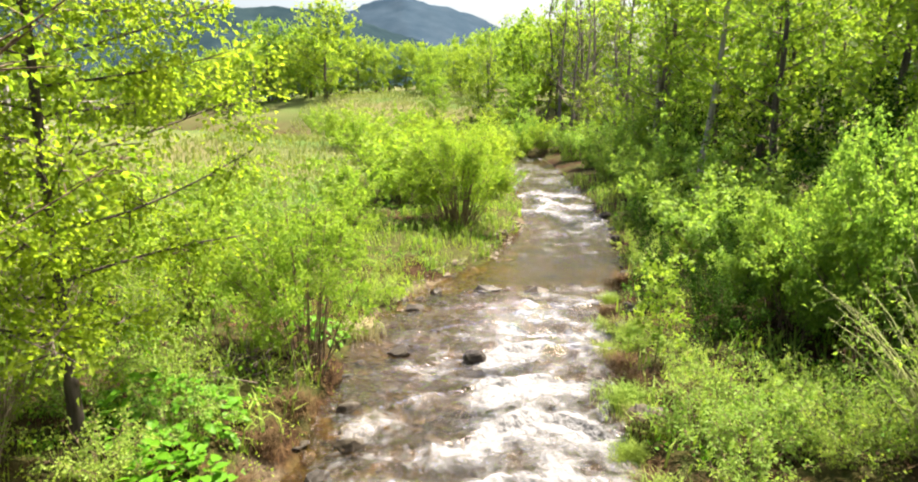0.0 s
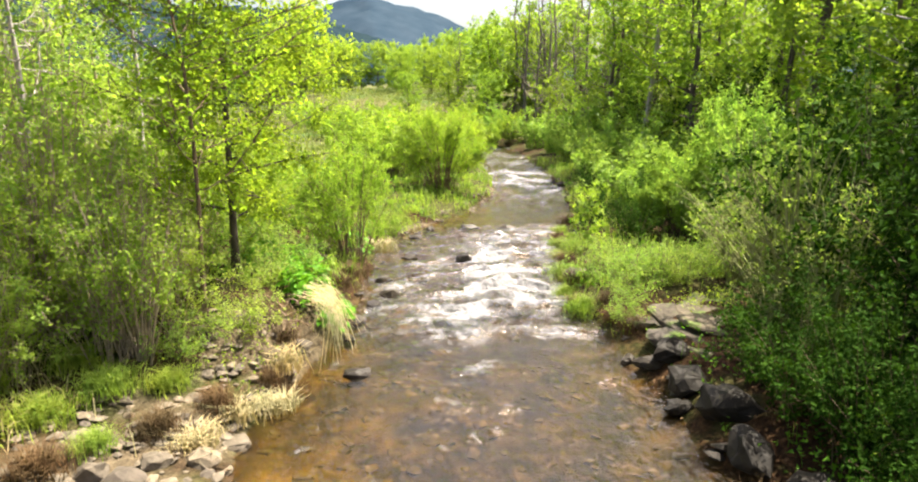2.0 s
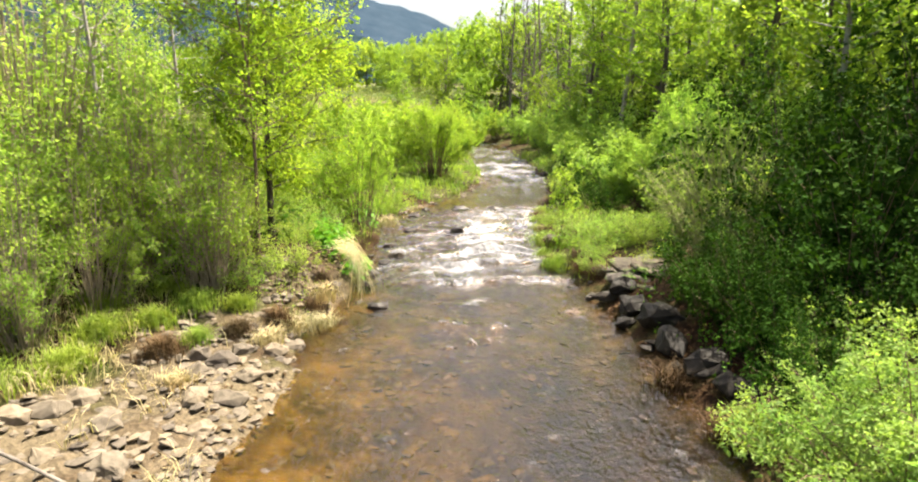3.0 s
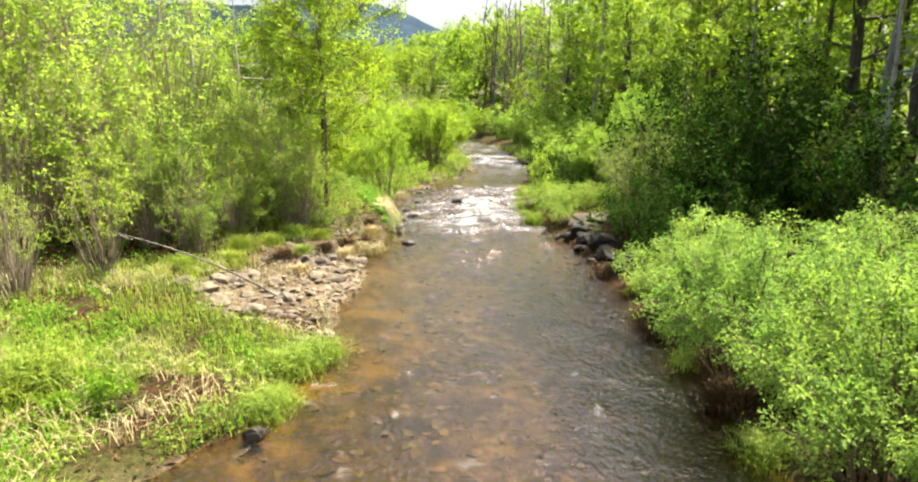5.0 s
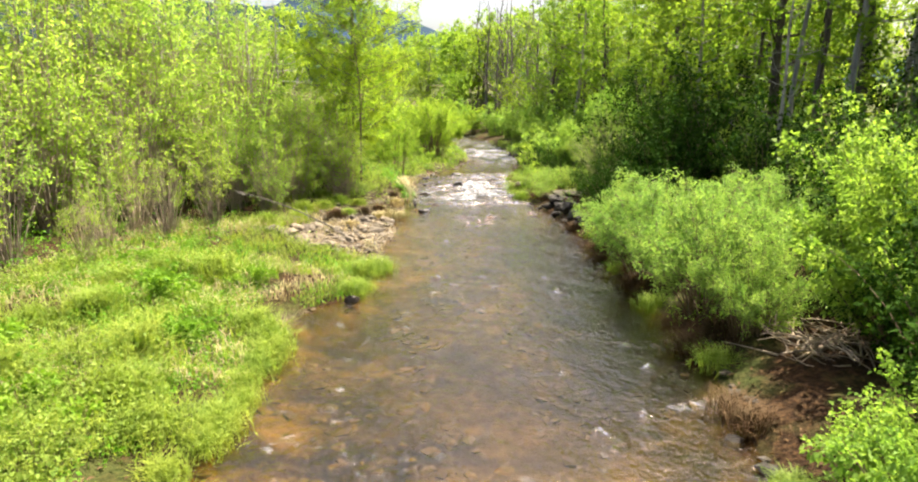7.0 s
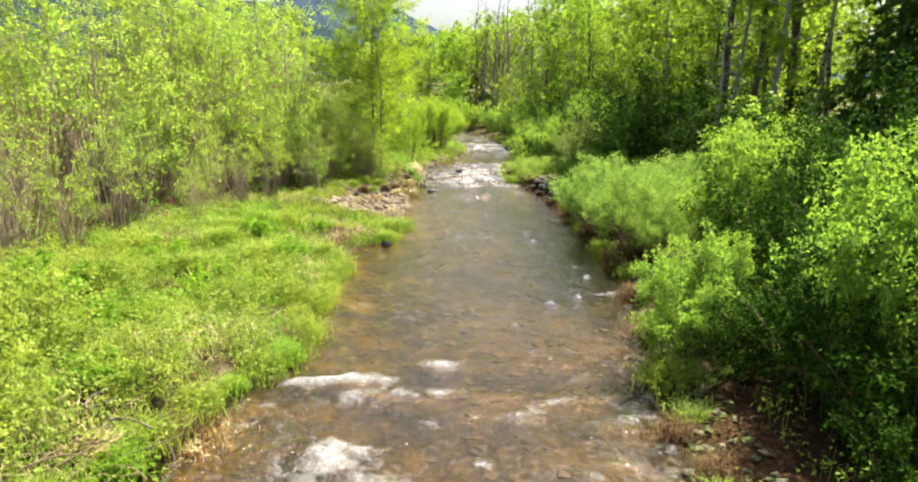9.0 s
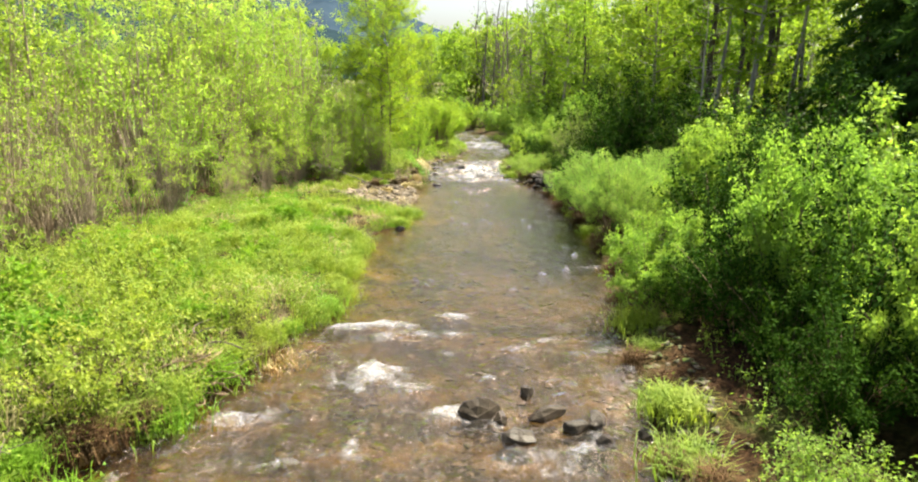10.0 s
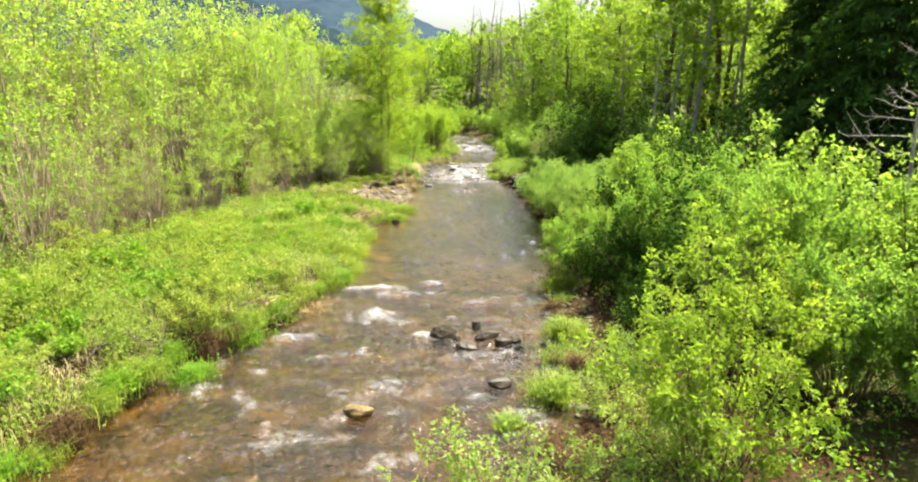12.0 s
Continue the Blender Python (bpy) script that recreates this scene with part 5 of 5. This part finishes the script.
for k in range(4):
    y = -19.2 + k * 1.6 + R.uniform(-0.15, 0.15)
    again(tan, float(edges(np.array([y]))[0][0]) + R.uniform(-0.1, 0.05), y, R.uniform(0, 360), R.uniform(0.6, 1.0))
for x, y, z in [(-2.55, 2.7, 0.7), (-2.9, 1.9, 0.8), (-3.3, 1.3, 0.8), (-2.5, 3.4, 0.7), (-2.2, 5.4, 0.8), (-2.15, 6.3, 0.8), (-2.1, 7.3, 0.9), (-4.0, 0.5, 0.9), (2.5, 5.4, 0.9), (2.6, 4.3, 0.8), (2.9, 7.6, 0.9)]:
    again(tan, x, y, R.uniform(0, 360), z)
for x, y, z in [(-4.4, 1.3, 0.9), (-4.9, 0.9, 1.0), (-4.0, 1.8, 0.9), (-5.2, 1.6, 1.0), (-3.5, 2.1, 0.7), (-4.9, 0.1, 0.9), (-4.5, 2.2, 0.9), (-3.7, 0.9, 0.6), (-5.6, -0.4, 1.0), (2.0, 6.6, 0.7), (5.6, 20.2, 0.9), (4.6, 14.4, 0.7)]:
    again(green[0], x, y, R.uniform(0, 360), z)


def hanging_straw(x, y):
    ob = tagged(new("hanging_straw"), "pale dry grass hanging over the cut bank", "dry grass")
    for i in range(90):
        a = np.array([x - 0.12 + R.normal() * 0.1, y + R.normal() * 0.22, 0.86 + R.normal() * 0.1])
        e = np.array([x + 0.2 + R.normal() * 0.16, a[1] + R.normal() * 0.2 - 0.12, max(0.0, R.uniform(-0.15, 0.6))])
        c = bezier(a, np.array([x + 0.2 + R.normal() * 0.05, (a[1] + e[1]) / 2, 0.85 + R.uniform(-0.1, 0.2)]), e, 6)
        v, f = tubes([(c, np.linspace(0.0045, 0.002, 6) * R.uniform(0.6, 1.3))], 3)
        part("straw", build("straw", v, f, STRAW_PALE), ob)


hanging_straw(-2.08, 4.15)


def leaf_blade(mat, L, W):
    v, f = [], []
    for i, (u, w) in enumerate(((0, 0.05), (0.25, 0.8), (0.5, 1.0), (0.78, 0.62), (1.0, 0.03))):
        for s in (-1, 0, 1):
            v.append((s * w * W / 2, u * L, abs(s) * w * W * 0.16 - 0.25 * L * u * u))
    for i in range(4):
        for s in range(2):
            q = i * 3 + s
            f.append((q, q + 1, q + 4, q + 3))
    return build("leaf", v, f, mat)


def leafy_herb(x, y, r, h, n, label):
    ob = tagged(new("leafy_herb"), label, "plant", "broad-leaved herbs")
    blade = leaf_blade(LEAF_HERB, 0.13, 0.085)
    z = ground_z(x, y)
    for i in range(n):
        a, s = R.uniform(0, 360), math.sqrt(R.uniform(0, 1))
        o = part("leaf", blade, ob)
        k = R.uniform(0.6, 1.3)
        dx, dy = r * s * math.sin(math.radians(-a)), r * s * math.cos(math.radians(a))
        gz = max(ground_z(x + dx, y + dy), 0.05)
        o.matrix_world = pose(x + dx, y + dy, max(gz, z - 0.35) + h * (1.1 - 0.7 * s * s) * R.uniform(0.25, 1), R.uniform(-25, 25), R.uniform(-25, 25), a + R.uniform(-40, 40)) @ Matrix.Diagonal((k, k, k, 1))


leafy_herb(-2.3, 4.9, 0.5, 0.6, 300, "bright green broad-leaved herb on the cut bank")
leafy_herb(-3.1, 6.2, 0.75, 0.5, 300, "broad-leaved green herb under the maple")
leafy_herb(-2.3, 10.0, 0.4, 0.4, 70, "small broad-leaved green herb by the riffle")


def driftwood(x, y, n, r, mat, label):
    ob = tagged(new("driftwood_pile"), label, "driftwood", "driftwood piles")
    for i in range(n):
        a = R.uniform(0, math.pi)
        c = np.array([x + R.normal() * r * 0.4, y + R.normal() * r * 0.4, 0])
        L = R.uniform(0.25, 0.75) * r
        o = np.array([math.cos(a), math.sin(a), R.uniform(-0.1, 0.3)])
        z = max(ground_z(c[0], c[1]), 0.0) + R.uniform(0.02, 0.3)
        c[2] = z
        b = bezier(c - o * L, c + R.normal(size=3) * 0.1, c + o * L, 6)
        v, f = tubes([(b, np.linspace(R.uniform(0.006, 0.016), 0.003, 6))], 6)
        part("branch", build("branch", v, f, mat), ob)


driftwood(-2.9, 8.0, 34, 0.7, BARK_TREE, "tangle of dark roots and washed-up branches")
driftwood(-2.6, 3.7, 26, 0.45, BARK_STEM, "exposed brown roots in the cut bank")
driftwood(2.5, -9.3, 60, 0.75, BARK_PALE, "heap of dead brown branches beside the alders")
driftwood(-7.0, -15.6, 24, 0.45, BARK_STEM, "small jam of dead sticks on the bank")
driftwood(-5.75, -14.75, 20, 0.4, BARK_TREE, "dark roots under the weedy bank")
driftwood(-5.85, -15.2, 22, 0.4, BARK_STEM, "broken dead sticks hanging from the undercut bank")
driftwood(-7.3, -17.3, 26, 0.5, BARK_TREE, "dark roots and sticks in the undercut bank")
driftwood(1.0, -16.4, 18, 0.6, BARK_STEM, "brown dead twigs among the shrubs")


def fallen_branch(a, m, e, r, label):
    ob = tagged(new("fallen_branch"), label, "branch", "fallen branches")
    v, f = tubes([(bezier(np.array(a), np.array(m), np.array(e), 8), np.linspace(r, r * 0.5, 8))], 7)
    part("bough", build("bough", v, f, BARK_SNAG), ob)
    for k in range(4):
        p = np.array(a) + (np.array(e) - np.array(a)) * R.uniform(0.2, 0.9)
        v, f = tubes([(np.stack([p, p + R.normal(size=3) * 0.15 + np.array([0, 0, 0.12])]), np.array([r * 0.35, 0.004]))], 5)
        part("twig", build("twig", v, f, BARK_GREY), ob)


fallen_branch((-3.6, -2.45, 0.5), (-4.6, -2.42, 1.16), (-5.88, -2.2, 1.44), 0.017, "pale dead branch leaning on the grassy bank")
fallen_branch((-7.6, -18.0, 0.2), (-7.9, -18.3, 0.35), (-8.6, -18.2, 0.4), 0.03, "short bleached stick on the weedy bank")


# ---------------------------------------------------------------- stones
def rock_mesh(rng, name, mat, sx, sy, sz, cuts=2):
    """A broken stone: the hull of a few points, its edges chipped."""
    bm = bmesh.new()
    for i in range(8 + 8 * cuts):
        c = rng.normal(size=3)
        c = c / np.max(np.abs(c)) * 0.2 + unit(c) * 0.78
        c = c * rng.uniform(0.72, 1.1)
        bm.verts.new(Vector(c * np.array([sx, sy, sz])))
    res = bmesh.ops.convex_hull(bm, input=bm.verts[:])
    bmesh.ops.delete(bm, geom=[g for g in res["geom_interior"] if isinstance(g, bmesh.types.BMVert)], context='VERTS')
    bmesh.ops.dissolve_limit(bm, angle_limit=radians(9), verts=bm.verts[:], edges=bm.edges[:])
    if cuts > 1:
        bmesh.ops.bevel(bm, geom=bm.edges[:], offset=0.05 * min(sx, sy, sz), segments=1, affect='EDGES')
        bmesh.ops.triangulate(bm, faces=bm.faces[:])
        bmesh.ops.subdivide_edges(bm, edges=[e for e in bm.edges if e.calc_length() > 0.35 * max(sx, sy)], cuts=1)
        ph = rng.uniform(0, 50, 3)
        for v in bm.verts:
            v.co *= 1 + 0.22 * noise.noise(v.co * (3.2 / max(sx, sy)) + Vector(ph))
    bmesh.ops.triangulate(bm, faces=bm.faces[:])
    me = bpy.data.meshes.new(name)
    bm.to_mesh(me)
    bm.free()
    me.polygons.foreach_set("use_smooth", np.full(len(me.polygons), False))
    me.materials.append(mat)
    return me


def rocks(label, mat, places):
    for x, y, a, b, c, t in places:
        c = max(c, 0.1)
        rk = new("rock", rock_mesh(R, "rock", mat, a, b, c, 3))
        rk.matrix_world = pose(x, y, max(ground_z(x, y) + c * 0.25, c * 0.15), 0, 0, t)
        tagged(rk, label, "rock")


rocks("wet dark boulder breaking the current", STONE_WET, [(5.5, 24.6, 0.22, 0.2, 0.16, 50), (5.3, 22.5, 0.24, 0.2, 0.16, 10), (4.7, 18.4, 0.22, 0.16, 0.14, 30), (4.0, 14.6, 0.22, 0.15, 0.12, 0), (0.6, 13.6, 0.35, 0.15, 0.1, -8), (1.7, 13.4, 0.3, 0.15, 0.1, 5), (-0.5, 13.4, 0.2, 0.14, 0.1, 70), (-0.9, 12.2, 0.2, 0.12, 0.1, 15), (-1.0, 9.9, 0.2, 0.15, 0.1, 0)])
rocks("wet dark boulder breaking the current", STONE_WET, [(0.24, 9.55, 0.24, 0.16, 0.16, 0), (-1.5, 7.9, 0.18, 0.1, 0.1, 20), (-1.3, 6.9, 0.2, 0.11, 0.1, 10), (-1.55, 6.2, 0.18, 0.12, 0.1, 40), (-1.75, 5.4, 0.2, 0.13, 0.1, 80), (-1.8, 4.6, 0.2, 0.1, 0.1, 120), (2.2, 3.5, 0.14, 0.1, 0.1, 60), (-1.55, 3.25, 0.22, 0.13, 0.09, 10), (2.4, 3.1, 0.3, 0.18, 0.12, 0)])
rocks("wet dark boulder breaking the current", STONE_WET, [(-3.3, -5.65, 0.14, 0.1, 0.08, 0), (-1.5, -16.25, 0.16, 0.1, 0.06, 70), (-1.75, -16.35, 0.2, 0.07, 0.1, 15)])
rocks("wet dark boulder breaking the current", STONE_WET, [(-2.42, -16.5, 0.24, 0.13, 0.1, -10), (-1.1, -16.6, 0.1, 0.08, 0.1, 0), (-1.55, -16.68, 0.12, 0.08, 0.1, 0), (-2.1, -17.9, 0.2, 0.12, 0.06, 0)])
rocks("brown-grey boulder in the riffle", STONE_RIFFLE, [(-2.1, -15.5, 0.1, 0.07, 0.1, 40), (-2.75, -15.95, 0.25, 0.17, 0.19, 20), (-2.0, -16.05, 0.26, 0.07, 0.1, 15), (-2.52, -16.1, 0.12, 0.08, 0.1, 70)])
rocks("pale weathered shale boulder", STONE_DRY, [(-2.35, 3.6, 0.2, 0.16, 0.12, 0), (-2.6, 1.5, 0.17, 0.14, 0.1, 45), (-2.75, 1.0, 0.19, 0.15, 0.12, 0), (-3.1, 0.8, 0.17, 0.12, 0.1, 20), (-3.6, 0.6, 0.17, 0.15, 0.12, 0), (-2.9, 0.2, 0.2, 0.14, 0.1, 40), (-3.5, 0.1, 0.2, 0.16, 0.13, 60), (-3.3, -0.5, 0.19, 0.15, 0.12, 80), (-4.4, -0.6, 0.2, 0.17, 0.15, 10)])
rocks("pale weathered shale boulder", STONE_DRY, [(-3.1, -1.0, 0.17, 0.13, 0.1, 20), (-4.8, -1.1, 0.18, 0.15, 0.12, 30), (-3.9, -1.2, 0.21, 0.17, 0.14, 120), (-4.2, -1.7, 0.2, 0.14, 0.12, 150)])
rocks("broad pale slab of weathered shale on the gravel", STONE_DRY, [(-4.9, -1.6, 0.27, 0.19, 0.12, 15), (-4.5, -2.1, 0.25, 0.19, 0.11, 80), (-5.3, -1.2, 0.28, 0.2, 0.13, 140), (-4.0, -2.4, 0.23, 0.17, 0.11, 40), (-3.6, -1.8, 0.22, 0.17, 0.11, 100), (-4.6, -0.9, 0.24, 0.18, 0.12, 10), (-3.3, 0.5, 0.24, 0.17, 0.13, 60), (-2.95, -0.4, 0.23, 0.16, 0.11, 170)])
rocks("grey boulder capped with green moss", STONE_MOSS, [(3.3, 11.6, 0.25, 0.2, 0.16, 70), (3.0, 10.6, 0.3, 0.25, 0.2, 0), (2.3, 7.1, 0.24, 0.2, 0.2, 0), (2.7, 4.3, 0.3, 0.24, 0.1, 140), (2.7, 3.6, 0.34, 0.24, 0.12, 30)])
rocks("flat tan stone awash in the shallows", STONE_TAN, [(-4.1, -18.55, 0.24, 0.15, 0.1, 10), (-1.25, -17.75, 0.16, 0.1, 0.07, 60)])



def plate_mesh(rng, a, b, c):
    """A broken flat plate of shale: an uneven outline, its rim chipped and stepped."""
    n = 15
    ang = np.linspace(0, 2 * np.pi, n, endpoint=False) + rng.uniform(-0.12, 0.12, n)
    ph = rng.uniform(0, 6.3, 2)
    rad = 1 + 0.1 * np.sin(2 * ang + ph[0]) + 0.07 * np.sin(3 * ang + ph[1]) + rng.uniform(-0.04, 0.04, n)
    v, f = [], []
    for lift, grow in ((-c, 0.97), (-0.35 * c, 1.03), (0.2 * c, 0.99), (c * 0.45, 0.93)):
        for k in range(n):
            w = grow * rad[k] * rng.uniform(0.975, 1.025)
            v.append((a * w * math.cos(ang[k]), b * w * math.sin(ang[k]), lift + rng.uniform(-0.07, 0.07) * c))
    v.append((0, 0, 0.5 * c))
    for ring in range(3):
        for k in range(n):
            p, q = ring * n + k, ring * n + (k + 1) % n
            f += [(p, q, q + n), (p, q + n, p + n)]
    f += [(3 * n + k, 3 * n + (k + 1) % n, 4 * n) for k in range(n)]
    return build("plate", v, f, STONE_LEDGE, False)


def shale_ledge(plates, label):
    ob = tagged(new("shale_ledge"), label, "rock ledge")
    for x, y, z, a, b, c, turn, dip in plates:
        part("plate", plate_mesh(R, a, b, c), ob).matrix_world = pose(x, y, z, dip, R.uniform(-3, 3), turn)


shale_ledge([(3.65, 4.1, 0.16, 0.85, 1.15, 0.2, 15, 3), (3.45, 3.9, 0.32, 0.62, 0.95, 0.08, 20, 4), (3.85, 4.6, 0.36, 0.55, 0.6, 0.08, 70, 2), (3.35, 3.2, 0.26, 0.45, 0.5, 0.1, 120, 5), (4.15, 5.1, 0.34, 0.45, 0.4, 0.1, 10, 2), (3.15, 4.5, 0.2, 0.34, 0.42, 0.1, 200, -4), (3.5, 3.75, 0.43, 0.34, 0.5, 0.05, 40, 6), (3.75, 3.1, 0.3, 0.4, 0.35, 0.09, 250, 3)],
            "pale grey ledge of stacked shale plates on the bank")
rocks("large wet boulder at the foot of the bank, shade in its black colour", STONE_WET_SHADED, [(2.6, 3.1, 0.34, 0.22, 0.18, 30), (2.55, 2.35, 0.4, 0.26, 0.2, 80), (2.65, 1.5, 0.36, 0.28, 0.24, 140), (2.5, 0.75, 0.4, 0.24, 0.2, 60), (2.65, -0.05, 0.36, 0.26, 0.22, 20), (2.6, -0.75, 0.3, 0.22, 0.18, 110), (2.3, 1.95, 0.2, 0.13, 0.12, 10), (2.35, 0.2, 0.22, 0.14, 0.12, 50)])


def stone_field(name, label, mat, spots_n, shapes, region, size, seed, lift=0.1):
    rng = np.random.default_rng(seed)
    holder = tagged(new(name), label, "stones", kind="structure")
    meshes = [rock_mesh(rng, "stone", mat, 1.0, 0.75, 0.32, 1) for _ in range(shapes)]
    pts, d = scatter(rng, 16000, *region[:4], region[4])
    rest = []
    for k, q in enumerate(pts[:spots_n]):
        s = size * rng.uniform(0.5, 1.5) ** 1.3
        me = meshes[int(rng.integers(shapes))]
        at = pose(q[0], q[1], q[2] + lift * s, rng.uniform(-14, 14), rng.uniform(-14, 14), rng.uniform(0, 360)) @ Matrix.Diagonal((s, s, s, 1))
        if k < 300:
            part("stone", me, holder).matrix_world = at
        else:
            co = np.empty(len(me.vertices) * 3)
            me.vertices.foreach_get("co", co)
            tri = np.empty(len(me.polygons) * 3, np.int32)
            me.polygons.foreach_get("vertices", tri)
            a = np.array(at)
            rest.append((co.reshape(-1, 3) @ a[:3, :3].T + a[:3, 3], tri.reshape(-1, 3)))
    if rest:
        base = np.cumsum([0] + [len(v) for v, f in rest[:-1]])
        part("rubble", build("rubble", np.concatenate([v for v, f in rest]), np.concatenate([f + n for (v, f), n in zip(rest, base)]), mat, False), holder)["kind"] = "stuff"
    return holder


stone_field("gravel_bar", "bank of loose flat grey shale stones", STONE_DRY, 850, 7,
            (-6.4, -2.0, -3.7, 3.8, scree), 0.066, 3)
stone_field("gravel_point", "small brown cobbles along the gravel point", STONE_DRY, 220, 5,
            (-2.5, 3.5, 12.0, 22, lambda x, y, d: (d > -0.35) & (x < edges(y)[0] + 0.4) & (d < 0.5)), 0.09, 4)
stone_field("cobble_margin", "dark wet cobbles along the shaded bank", STONE_WET, 160, 5,
            (0, 7, -20, 36, lambda x, y, d: (d > -0.3) & (x > edges(y)[1] - 0.4) & (d < 0.25)), 0.1, 5)
stone_field("bed_cobbles", "brown and olive cobbles on the shallow stream bed", STONE_BED, 3200, 8,
            (-9.5, 2.4, -24, 15, lambda x, y, d: (d < -0.1) & (fbm(x * 0.7, y * 0.7, 61) > -0.2)), 0.085, 6, -0.1)
stone_field("gravel_spit", "brown gravel and small stones under the alders", STONE_MOSS, 420, 5,
            (-2.6, 1.6, -19.5, -12.5, lambda x, y, d: (d > -0.25) & (d < 0.75) & (x > edges(y)[1] - 0.3)), 0.055, 11)
stone_field("riffle_stones", "wet brown stones along the shallow side of the rapids", STONE_WET, 150, 6,
            (-2.6, 1.6, 4.6, 15.0, lambda x, y, d: (d < 0.05) & (x < edges(y)[0] + 1.25) & (fbm(x * 1.2, y * 1.2, 93) > -0.05)), 0.1, 12, 0.25)
